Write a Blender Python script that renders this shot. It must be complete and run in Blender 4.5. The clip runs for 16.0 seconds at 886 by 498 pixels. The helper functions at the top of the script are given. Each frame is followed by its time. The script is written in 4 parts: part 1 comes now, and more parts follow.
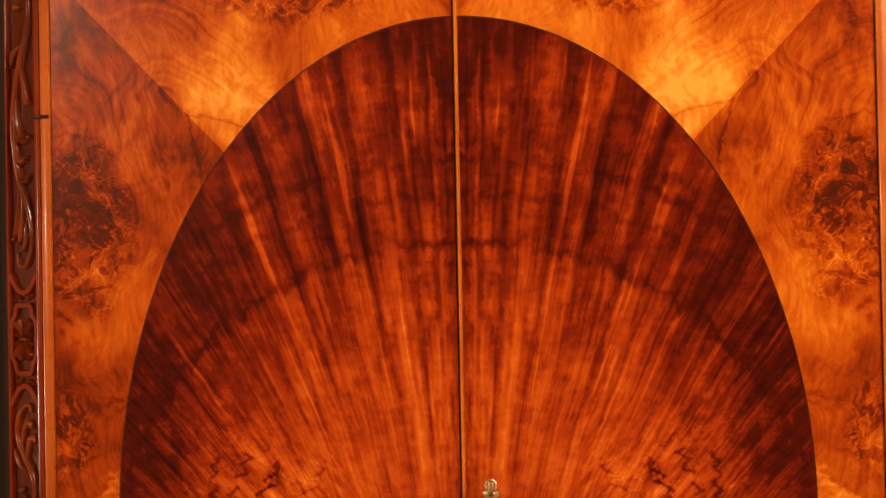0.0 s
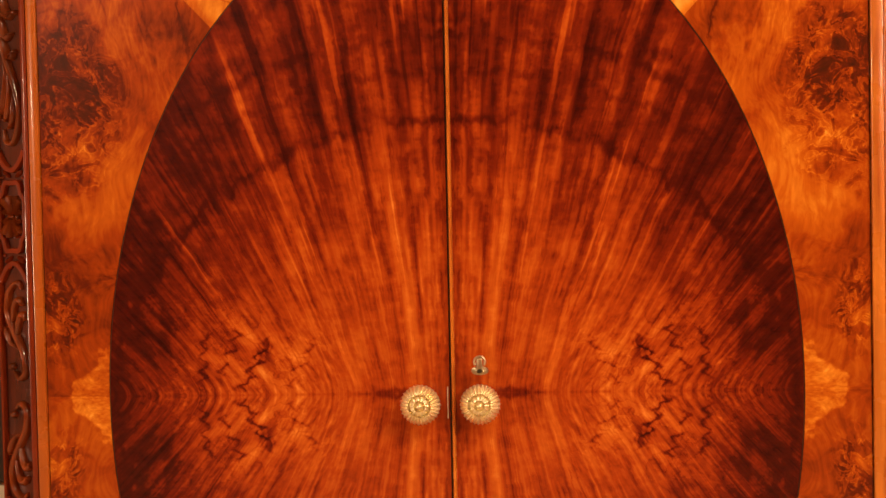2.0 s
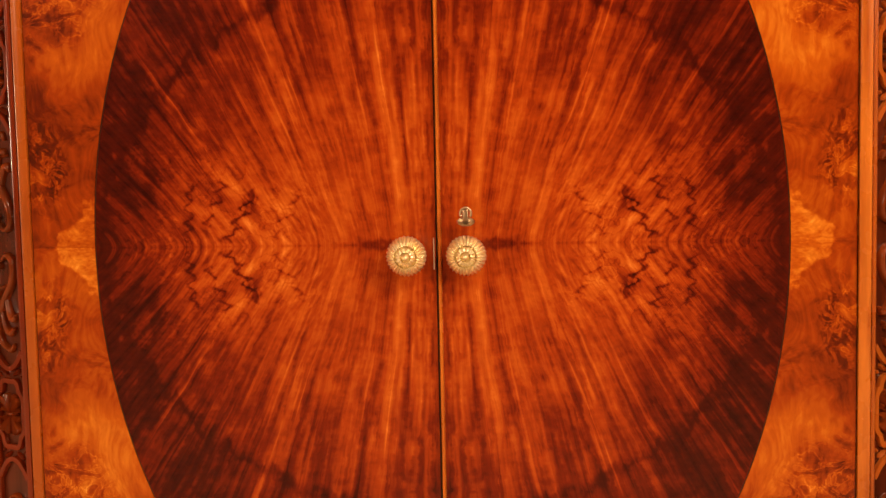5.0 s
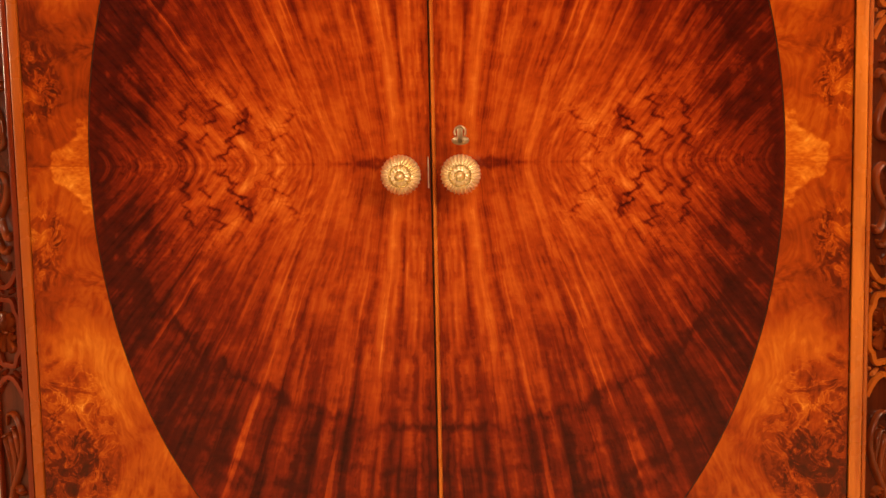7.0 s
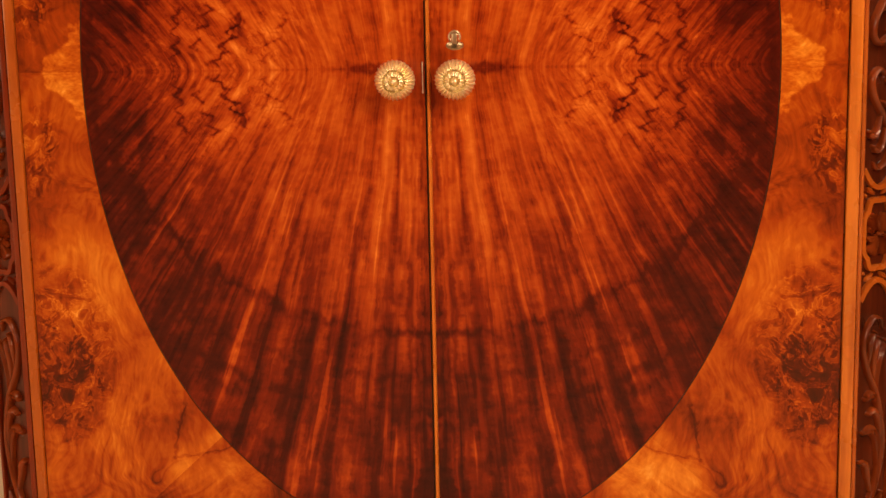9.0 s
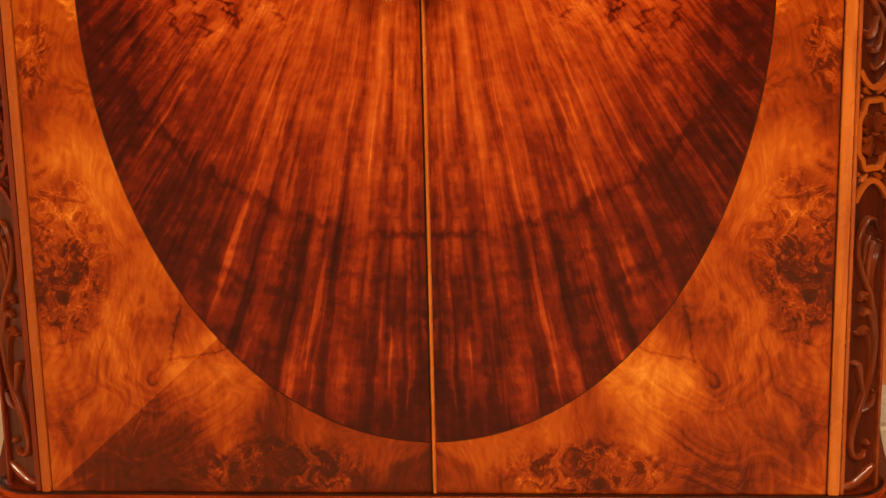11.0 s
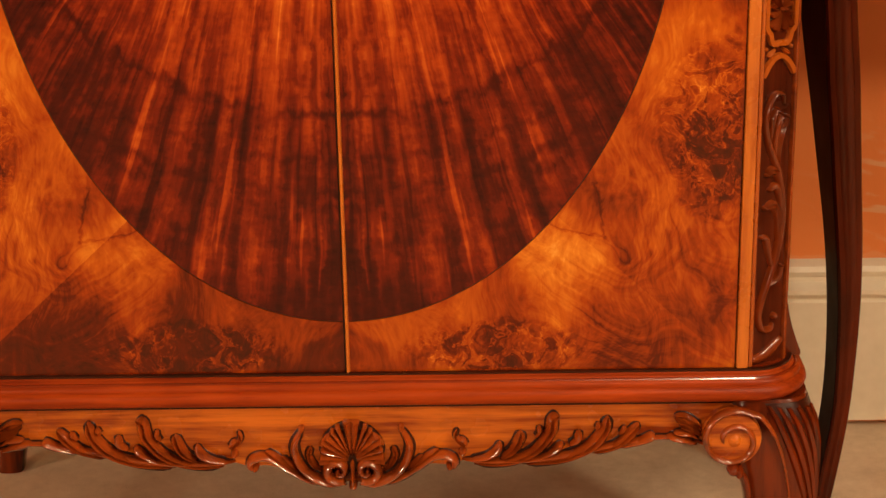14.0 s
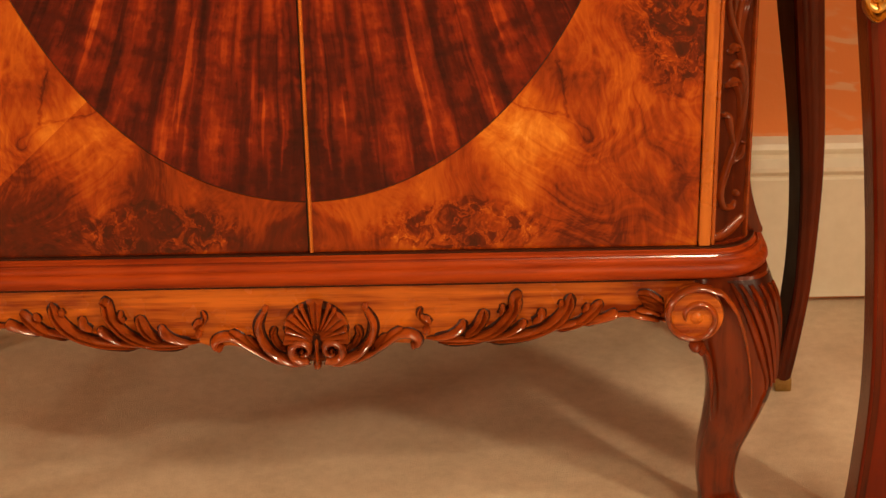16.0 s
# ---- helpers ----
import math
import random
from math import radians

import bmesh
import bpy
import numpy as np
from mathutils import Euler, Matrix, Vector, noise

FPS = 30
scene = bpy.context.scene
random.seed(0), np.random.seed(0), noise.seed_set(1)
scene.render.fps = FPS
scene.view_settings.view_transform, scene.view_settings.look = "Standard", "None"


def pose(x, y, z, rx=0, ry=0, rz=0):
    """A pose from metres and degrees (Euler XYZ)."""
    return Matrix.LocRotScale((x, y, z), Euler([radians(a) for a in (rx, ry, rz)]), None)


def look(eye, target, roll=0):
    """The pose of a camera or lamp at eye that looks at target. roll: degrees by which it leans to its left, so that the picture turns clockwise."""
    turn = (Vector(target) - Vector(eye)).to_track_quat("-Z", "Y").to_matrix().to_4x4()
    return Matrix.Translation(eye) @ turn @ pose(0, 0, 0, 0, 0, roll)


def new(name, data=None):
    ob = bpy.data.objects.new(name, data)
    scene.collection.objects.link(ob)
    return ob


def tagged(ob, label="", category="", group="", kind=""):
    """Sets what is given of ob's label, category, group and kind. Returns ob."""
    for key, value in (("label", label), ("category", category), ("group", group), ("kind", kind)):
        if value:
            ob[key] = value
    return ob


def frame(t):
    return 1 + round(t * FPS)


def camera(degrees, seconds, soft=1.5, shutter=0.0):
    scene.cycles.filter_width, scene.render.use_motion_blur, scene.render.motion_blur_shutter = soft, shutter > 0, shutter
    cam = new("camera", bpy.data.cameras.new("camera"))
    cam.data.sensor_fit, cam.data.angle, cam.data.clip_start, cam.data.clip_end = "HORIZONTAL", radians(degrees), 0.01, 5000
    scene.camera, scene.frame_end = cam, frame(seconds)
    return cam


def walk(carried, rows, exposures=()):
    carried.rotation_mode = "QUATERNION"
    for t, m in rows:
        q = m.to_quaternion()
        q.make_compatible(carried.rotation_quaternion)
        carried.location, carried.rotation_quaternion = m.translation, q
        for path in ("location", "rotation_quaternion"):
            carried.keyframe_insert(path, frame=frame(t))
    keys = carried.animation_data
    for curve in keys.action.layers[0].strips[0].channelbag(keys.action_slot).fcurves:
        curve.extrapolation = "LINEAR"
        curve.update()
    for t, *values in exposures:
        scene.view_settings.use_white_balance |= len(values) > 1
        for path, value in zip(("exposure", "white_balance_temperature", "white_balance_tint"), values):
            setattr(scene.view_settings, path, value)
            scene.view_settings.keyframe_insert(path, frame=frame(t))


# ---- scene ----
cam = camera(27.0, 16.0, soft=1.5)
# seconds, eye x y z, yaw to the left, pitch up, roll
PATH = [
    (0, 0.1485, -1.8768, 1.1628, 4.943, 1.228, -1.126),
    (0.5, 0.1483, -1.8762, 1.1628, 4.719, 0.109, -1.197),
    (1, 0.1481, -1.8750, 1.1629, 4.670, -0.903, -1.186),
    (1.5, 0.1481, -1.8735, 1.1629, 4.549, -1.886, -1.186),
    (2, 0.1481, -1.8724, 1.1629, 4.670, -2.599, -1.162),
    (2.5, 0.1480, -1.8707, 1.1628, 4.687, -3.408, -1.210),
    (3, 0.1479, -1.8702, 1.1626, 4.644, -4.122, -1.189),
    (3.5, 0.1475, -1.8690, 1.1626, 4.607, -4.953, -1.196),
    (4, 0.1473, -1.8675, 1.1625, 4.528, -5.714, -1.192),
    (4.5, 0.1471, -1.8666, 1.1627, 4.404, -6.499, -1.186),
    (7, 0.1468, -1.8657, 1.1630, 4.183, -9.771, -1.175),
    (7.5, 0.1466, -1.8658, 1.1637, 4.219, -10.430, -1.178),
    (8, 0.1462, -1.8647, 1.1637, 4.255, -11.281, -1.190),
    (8.5, 0.1458, -1.8638, 1.1635, 4.110, -12.091, -1.189),
    (9, 0.1456, -1.8625, 1.1629, 4.037, -12.711, -1.198),
    (9.5, 0.1455, -1.8614, 1.1623, 3.990, -13.398, -1.207),
    (10, 0.1454, -1.8603, 1.1615, 3.984, -14.265, -1.249),
    (12.5, 0.1451, -1.8586, 1.1607, 3.118, -17.428, -1.188),
    (13, 0.1455, -1.8579, 1.1601, 2.451, -18.033, -1.194),
    (13.5, 0.1459, -1.8580, 1.1600, 1.720, -18.809, -1.158),
    (14, 0.1462, -1.8566, 1.1593, 1.147, -19.518, -1.127),
    (14.5, 0.1465, -1.8563, 1.1591, 0.520, -20.193, -1.094),
    (15, 0.1467, -1.8553, 1.1585, 0.077, -21.236, -1.022),
    (15.5, 0.1470, -1.8538, 1.1576, 0.018, -22.315, -1.059),
    (16, 0.1471, -1.8535, 1.1573, 0.019, -23.260, -1.044),
]
walk(cam, [(t, pose(x, y, z, 0, 0, yaw) @ pose(0, 0, 0, 90 + pitch) @ pose(0, 0, 0, 0, 0, roll))
           for t, x, y, z, yaw, pitch, roll in PATH])

# ---- light: a dim evening room with warm lamps ----
world = bpy.data.worlds.new("room_world")
world.use_nodes = True
world.node_tree.nodes["Background"].inputs[0].default_value = (1.0, 0.72, 0.45, 1)
world.node_tree.nodes["Background"].inputs[1].default_value = 0.02
scene.world = world
scene.view_settings.exposure = 0.0


def area_lamp(name, eye, target, size, watts, colour):
    lamp = bpy.data.lights.new(name, "AREA")
    lamp.shape, lamp.size, lamp.energy, lamp.color = "DISK", size, watts, colour
    ob = new(name, lamp)
    ob.matrix_world = look(eye, target)
    return ob


WARM = (1.0, 0.745, 0.47)
area_lamp("standard_lamp_light", (2.6, -2.3, 2.25), (0.1, 0.0, 0.6), 0.24, 49, WARM)
area_lamp("ceiling_lamp_light", (1.05, -1.9, 2.72), (0.1, -0.1, 0.2), 0.35, 32, WARM)
# unseen low light from the left, added to reach the floor under the cabinet
area_lamp("second_standard_lamp_light", (-3.3, -1.7, 1.05), (0.0, 0.2, 0.2), 0.50, 38, WARM)
# two far fills without a known source, added for floor and back wall
area_lamp("far_ceiling_light", (-2.8, -5.8, 2.62), (0.0, 0.0, 0.3), 0.45, 58, WARM)
area_lamp("far_side_ceiling_light", (2.9, -5.6, 2.62), (0.2, 0.0, 0.3), 0.45, 26, WARM)
# overhead fill added for the right-hand wall and carpet
area_lamp("side_ceiling_light", (1.35, -0.9, 2.72), (1.0, 0.0, 0.1), 0.35, 19, WARM)


# ---- node shorthand ----
class Val:
    """A socket with arithmetic."""

    def __init__(self, tree, socket):
        self.tree, self.socket = tree, socket

    def op(self, kind, *others):
        node = self.tree.nodes.new("ShaderNodeMath")
        node.operation = kind
        for slot, item in zip(node.inputs, (self, *others)):
            plug(self.tree, item, slot)
        return Val(self.tree, node.outputs[0])

    def __add__(self, o): return self.op("ADD", o)
    def __radd__(self, o): return self.op("ADD", o)
    def __sub__(self, o): return self.op("SUBTRACT", o)
    def __rsub__(self, o): return const(self.tree, o).op("SUBTRACT", self)
    def __mul__(self, o): return self.op("MULTIPLY", o)
    def __rmul__(self, o): return self.op("MULTIPLY", o)
    def __truediv__(self, o): return self.op("DIVIDE", o)
    def abs(self): return self.op("ABSOLUTE")
    def sqrt(self): return self.op("SQRT")
    def exp(self): return self.op("EXPONENT")
    def sin(self): return self.op("SINE")
    def max(self, o): return self.op("MAXIMUM", o)
    def min(self, o): return self.op("MINIMUM", o)

    def step(self, a, b, low=0.0, high=1.0):
        node = self.tree.nodes.new("ShaderNodeMapRange")
        node.interpolation_type = "SMOOTHSTEP"
        for slot, item in zip(node.inputs, (self, a, b, low, high)):
            plug(self.tree, item, slot)
        return Val(self.tree, node.outputs[0])


def plug(tree, item, slot):
    if isinstance(item, Val):
        tree.links.new(item.socket, slot)
    else:
        slot.default_value = item


def const(tree, number):
    node = tree.nodes.new("ShaderNodeValue")
    node.outputs[0].default_value = number
    return Val(tree, node.outputs[0])


def vec(tree, x, y, z):
    node = tree.nodes.new("ShaderNodeCombineXYZ")
    for slot, item in zip(node.inputs, (x, y, z)):
        plug(tree, item, slot)
    return Val(tree, node.outputs[0])


def noise_at(tree, v, scale=1.0, detail=2.0, rough=0.5, distort=0.0):
    node = tree.nodes.new("ShaderNodeTexNoise")
    plug(tree, v, node.inputs["Vector"])
    node.inputs["Scale"].default_value = scale
    node.inputs["Detail"].default_value = detail
    node.inputs["Roughness"].default_value = rough
    node.inputs["Distortion"].default_value = distort
    return Val(tree, node.outputs[0])


def spot(a, a0, ra, b, b0, rb):
    """A soft round patch about (a0, b0)."""
    p, q = (a - a0) * (1 / ra), (b - b0) * (1 / rb)
    return ((p * p + q * q) * -1.0).exp()


def cells(tree, v, feature):
    node = tree.nodes.new("ShaderNodeTexVoronoi")
    node.feature = feature
    node.inputs["Scale"].default_value = 1.0
    plug(tree, v, node.inputs["Vector"])
    return Val(tree, node.outputs["Distance" if feature == "DISTANCE_TO_EDGE" else "Color"])


def ramp(tree, value, stops):
    node = tree.nodes.new("ShaderNodeValToRGB")
    plug(tree, value, node.inputs[0])
    band = node.color_ramp
    while len(band.elements) < len(stops):
        band.elements.new(0.5)
    for e, (at, colour) in zip(band.elements, stops):
        e.position, e.color = at, (*colour, 1)
    return Val(tree, node.outputs[0])


def material(name):
    m = bpy.data.materials.new(name)
    m.use_nodes = True
    tree = m.node_tree
    shader = tree.nodes["Principled BSDF"]
    node = tree.nodes.new("ShaderNodeTexCoord")
    split = tree.nodes.new("ShaderNodeSeparateXYZ")
    tree.links.new(node.outputs["Object"], split.inputs[0])
    where = Val(tree, node.outputs["Object"])
    return m, tree, shader, where, [Val(tree, s) for s in split.outputs]


def finish(tree, shader, colour, rough=0.3, coat=0.0, bump=None, depth=0.001, metal=0.0):
    plug(tree, colour, shader.inputs["Base Color"])
    plug(tree, rough, shader.inputs["Roughness"])
    shader.inputs["Coat Weight"].default_value = coat
    shader.inputs["Coat Roughness"].default_value = 0.07
    shader.inputs["Metallic"].default_value = metal
    if bump is not None:
        node = tree.nodes.new("ShaderNodeBump")
        node.inputs["Strength"].default_value = 0.6
        node.inputs["Distance"].default_value = depth
        plug(tree, bump, node.inputs["Height"])
        tree.links.new(node.outputs[0], shader.inputs["Normal"])


MID_X, MID_Z = 0.0015, 0.930  # the middle of the oval, where the four book-matched sheets meet


# the fan's sheaves from the meeting edge outwards: place in the fan, how pale
SHEAVES = ((0.000, -0.10), (0.005, -0.35), (0.0085, -0.10), (0.0098, 0.35), (0.0117, -0.30), (0.0155, 0.35), (0.0185, 0.0), (0.0214, 0.35),
           (0.024, -0.45), (0.029, 0.30), (0.037, 0.60), (0.041, 0.30), (0.046, -0.60), (0.052, 0.0), (0.057, 0.25), (0.062, 0.45),
           (0.066, -0.30), (0.073, -0.40), (0.078, 0.10), (0.083, 0.55), (0.0885, -0.30), (0.0963, 0.30), (0.102, 0.40), (0.1085, -0.40),
           (0.115, 0.40), (0.121, -0.30), (0.132, -0.15), (0.145, -0.50), (0.162, 0.05), (0.182, 0.30), (0.195, -0.30), (0.24, -0.20))


def oval_veneer():
    m, tree, shader, where, (x, y, z) = material("crotch_walnut_oval")
    wob = noise_at(tree, where, 7.0, 2.0)
    wob2 = noise_at(tree, where, 40.0, 2.0)
    u = (x - MID_X).abs() + (wob - 0.5) * 0.008
    v = (z - MID_Z).abs() + (wob2 - 0.5) * 0.003
    vs = (v * v + 0.0003).sqrt() - 0.0173
    fan = u / (vs * 3.7 + 1.0)
    sway = noise_at(tree, vec(tree, u * 9.0, v * 9.0, 0.0), 1.0, 2.0)
    fan2 = fan + (sway - 0.5) * 0.004
    side = x * 1.2
    frayed = noise_at(tree, vec(tree, fan * 120.0, v * 10.0, side + 6.0), 1.0, 2.0)
    sheaf = ramp(tree, (fan2 + (frayed - 0.5) * 0.006) * (1 / 0.24), [(f / 0.24, (0.5 + k / 2,) * 3) for f, k in SHEAVES])
    fine = noise_at(tree, vec(tree, fan2 * 240.0, v * 4.0, side), 1.0, 2.0, 0.55)
    mid = noise_at(tree, vec(tree, fan2 * 68.0, v * 5.0, 3.0), 1.0, 2.0)
    broad = noise_at(tree, vec(tree, fan2 * 24.0, v * 3.0, 7.0), 1.0, 1.0)
    blotch = noise_at(tree, vec(tree, u * 20.0, v * 15.0, 2.0), 1.0, 3.0)
    mottle = noise_at(tree, vec(tree, u * 55.0, v * 90.0, 11.0), 1.0, 3.0, 0.6)
    vb = v + (blotch - 0.5) * 0.09
    fb = fan2 + (mottle - 0.5) * 0.004
    hair = noise_at(tree, vec(tree, fb * 400.0, vb * 30.0, side), 1.0, 2.0, 0.6)
    ring = (v * v + u * u * 0.656).sqrt()
    jag = noise_at(tree, vec(tree, u * 60.0, v * 24.0, 5.0), 1.0, 3.0, 0.6)
    ringw = ring + (jag - 0.5) * 0.030 + (blotch - 0.5) * 0.02
    # the last term pales the upper oval: gloss haze put into the wood tone
    tone = 0.62 - ring.step(0.09, 0.31) * 0.20 - ring.step(0.33, 0.52) * 0.05 - u.step(0.17, 0.34) * 0.04 + (z - MID_Z).step(0.15, 0.42) * 0.045
    calm = 1.0 - v.step(0.02, 0.15, 1.0, 0.0) * u.step(0.06, 0.15) * 0.70
    tone = tone + ((sheaf - 0.5) * 0.42 * v.step(0.0, 0.09, 0.45, 1.0) + (mid - 0.5) * 0.26 + (fine - 0.5) * 0.25 + (hair - 0.5) * 0.24 + (broad - 0.5) * 0.16) * calm
    tone = tone + (blotch - 0.5) * 0.42 + (mottle - 0.5) * 0.30
    fleck = noise_at(tree, vec(tree, fb * 190.0, vb * 15.0, side), 1.0, 3.0, 0.6)
    tone = tone + (fleck - 0.5) * 0.20 + fleck.step(0.53, 0.63) * 0.05 - fleck.step(0.45, 0.36) * 0.06
    # long pale rays
    ray = fine.step(0.57, 0.65) * mid.step(0.36, 0.60)
    tone = tone + ray * ring.step(0.04, 0.22) * calm * sheaf.step(0.25, 0.6, 0.3, 1.0) * 0.17
    tone = tone - fine.step(0.42, 0.33) * ring.step(0.1, 0.3) * 0.10
    # dark heartwood towards the two ends
    heart = (spot(u, 0.328, 0.052, v, 0.095, 0.072) + spot(u, 0.280, 0.050, v, 0.165, 0.050) * 0.6 + spot(u, 0.345, 0.022, v, 0.0, 0.06) * 0.5).min(1.0)
    smoke = noise_at(tree, vec(tree, fan * 34.0, v * 13.0, 9.0), 1.0, 3.0, 0.6, 0.4)
    soot = noise_at(tree, vec(tree, u * 30.0, v * 24.0, 19.0), 1.0, 4.0, 0.65, 0.5)
    tone = tone - heart * smoke.step(0.40, 0.68) * 0.09 - heart * soot.step(0.32, 0.64) * mid.step(0.36, 0.62, 0.31, 0.10)
    # wavy growth rings crossing the fan
    for radius, width, weight in ((0.281, 0.0055, 0.19), (0.330, 0.0050, 0.10), (0.366, 0.0058, 0.16), (0.383, 0.0045, 0.10), (0.425, 0.006, 0.09)):
        d = (ringw - radius) * (1 / width)
        tone = tone - (d * d * -1.0).exp() * blotch.step(0.40, 0.56) * weight
    tone = tone - (ringw - 0.281).step(-0.012, 0.016) * 0.085
    tone = tone - v.step(0.42, 0.515) * mid.step(0.44, 0.60) * 0.22
    # ragged leaf-like figure along the middle line
    belt = v.step(0.03, 0.15, 1.0, 0.0) * u.step(0.08, 0.15) * u.step(0.357, 0.31)
    rag = noise_at(tree, vec(tree, u * 17.0 - v * 8.0, v * 13.0, 4.0), 1.0, 4.0, 0.62, 0.5)
    tear = noise_at(tree, vec(tree, u * 46.0, v * 46.0, 17.0), 1.0, 3.0, 0.65)
    place = vec(tree, u * 30.0 - v * 16.0 + (tear - 0.5) * 2.6, v * 27.0 + (tear - 0.5) * 2.2, 0.0)
    crack = cells(tree, place, "DISTANCE_TO_EDGE").step(0.0, 0.085, 1.0, 0.0)
    scale = cells(tree, place, "F1")
    grainy = noise_at(tree, vec(tree, u * 160.0 - v * 120.0, v * 60.0, 14.0), 1.0, 3.0, 0.6)
    tone = tone - crack * belt * rag.step(0.38, 0.52) * 0.10 + (rag - 0.5) * belt * 0.45 + (scale - 0.5) * belt * 0.17 + (grainy - 0.5) * belt * 0.34
    rag2 = noise_at(tree, vec(tree, u * 60.0, v * 60.0, 8.0), 1.0, 3.0, 0.6)
    tone = tone - (spot(u, 0.192, 0.013, v, 0.040, 0.018) + spot(u, 0.245, 0.02, v, 0.035, 0.03) * 0.5
                   + spot(u, 0.165, 0.02, v, 0.004, 0.005) * 0.6) * rag2.step(0.44, 0.56) * 0.14
    # the serrated dark tears that cross the leaf figure
    teeth = (v * 430.0 + (tear - 0.5) * 9.0).sin() * 0.0042 + (rag2 - 0.5) * 0.013
    for base, lean, width, low, high, weight in ((0.2226, 0.61, 0.0042, 0.002, 0.052, 0.36), (0.172, 0.50, 0.0032, 0.004, 0.050, 0.22),
                                                 (0.247, 0.40, 0.0034, 0.015, 0.065, 0.24), (0.262, 0.10, 0.0030, 0.010, 0.060, 0.20)):
        d = (u + v * lean - base + teeth) * (1 / width)
        tone = tone - (d * d * -1.0).exp() * v.step(low, low + 0.008) * v.step(high, high + 0.012, 1.0, 0.0) * rag2.step(0.38, 0.50) * weight
    # chevron flame pointing inwards along the middle line
    flame = noise_at(tree, vec(tree, (u - v * 0.8) * 120.0, (u + v) * 12.0, 2.0), 1.0, 2.0, 0.6)
    tone = tone + (flame - 0.5) * belt * 0.55 + belt * u.step(0.32, 0.26) * 0.08
    tone = tone - v.step(0.0, 0.0022, 1.0, 0.0) * u.step(0.03, 0.06) * 0.05
    tone = tone - spot(u, 0.055, 0.045, v + (jag - 0.5) * 0.03, 0.002, 0.0045) * 0.22
    tone = (tone - 0.055).max(0.09 + (fine - 0.5) * 0.30 + (mottle - 0.5) * 0.35)
    colour = ramp(tree, tone, ((0.0, (0.030, 0.0022, 0.0010)), (0.18, (0.078, 0.0058, 0.0016)), (0.36, (0.185, 0.0155, 0.0028)),
                               (0.54, (0.39, 0.050, 0.0050)), (0.72, (0.58, 0.118, 0.011)), (1.0, (0.86, 0.30, 0.045))))
    finish(tree, shader, colour, 0.22, 0.0, fine, 0.0001)
    shader.inputs["Specular IOR Level"].default_value = 0.32
    return m


def spandrel_veneer():
    m, tree, shader, where, (x, y, z) = material("burr_walnut_spandrel")
    info = tree.nodes.new("ShaderNodeObjectInfo")
    split = tree.nodes.new("ShaderNodeSeparateColor")
    tree.links.new(info.outputs["Color"], split.inputs[0])
    pale = Val(tree, split.outputs[0])
    wob = noise_at(tree, where, 8.0, 2.0)
    wob2 = noise_at(tree, where, 30.0, 2.0)
    u = (x - MID_X).abs() + (wob - 0.5) * 0.03 + (wob2 - 0.5) * 0.008
    v = (z - MID_Z).abs() + (wob2 - 0.5) * 0.012
    flow = noise_at(tree, vec(tree, u * 6.0, v * 6.0, 1.0), 1.0, 1.5, 0.5, 0.4)
    lines = (flow * 95.0 + noise_at(tree, vec(tree, u * 30.0, v * 30.0, 0.0), 1.0, 2.0) * 4.0).sin()
    strong = noise_at(tree, vec(tree, u * 7.0, v * 7.0, 6.0), 1.0, 1.0).step(0.40, 0.58)
    cloud = noise_at(tree, vec(tree, u * 15.0, v * 10.0, 3.0), 1.0, 2.5, 0.5, 0.5)
    patch = noise_at(tree, vec(tree, u * 7.0, v * 6.0, 15.0), 1.0, 2.0, 0.5, 0.6)
    silk = noise_at(tree, vec(tree, u * 170.0 + flow * 40.0, v * 26.0 + flow * 70.0, 0.0), 1.0, 3.0, 0.6)
    tone = pale - v.step(0.05, 0.25, 0.06, 0.0) + (cloud - 0.5) * 0.85 + (patch - 0.5) * 0.90 + lines * strong * 0.05 + (silk - 0.5) * 0.30
    fleck = noise_at(tree, vec(tree, u * 90.0 + flow * 12.0, v * 36.0, 21.0), 1.0, 3.0, 0.6, 0.8)
    tone = tone + (fleck - 0.5) * 0.36
    # burr clusters
    burr = (spot(u, 0.398, 0.058, v, 0.300, 0.096) * 1.15 + spot(u, 0.165, 0.100, v, 0.545, 0.034) * 1.1
            + spot(u, 0.408, 0.032, v, 0.080, 0.055) * 0.8).min(1.0)
    edge = noise_at(tree, vec(tree, u * 40.0, v * 40.0, 2.0), 1.0, 3.0, 0.6)
    burr = (burr + (edge - 0.5) * 0.7).step(0.25, 0.70)
    curl = noise_at(tree, vec(tree, u * 48.0, v * 48.0, 5.0), 1.0, 4.0, 0.62, 1.2)
    knots = noise_at(tree, vec(tree, u * 24.0, v * 24.0, 9.0), 1.0, 3.0, 0.55, 1.4)
    eye = (curl - 0.52).abs().step(0.0, 0.035, 1.0, 0.0)
    tone = tone + burr * ((curl - 0.5) * 1.0 - knots.step(0.40, 0.70) * 0.13 + eye * 0.20 - 0.07)
    flake = noise_at(tree, vec(tree, u * 105.0, v * 85.0, 31.0), 1.0, 2.0, 0.5, 0.9)
    tone = tone + burr * (flake.step(0.56, 0.70) * 0.17 - 0.07)
    # figure mirrored across each mitred joint: an orange wedge between two pale lumpy lobes, then sweeping lines
    along = (u + v - 0.618) * 0.7071
    off = (u - v + 0.138).abs() * 0.7071
    lump = noise_at(tree, vec(tree, along * 75.0, off * 75.0, 27.0), 1.0, 3.0, 0.55, 0.6)
    wedge = off - (0.058 - along) * 0.62 + (lump - 0.5) * 0.016
    beyond = along.step(0.030, 0.065)
    lobe = spot(along, 0.040, 0.050, off, 0.062, 0.040)
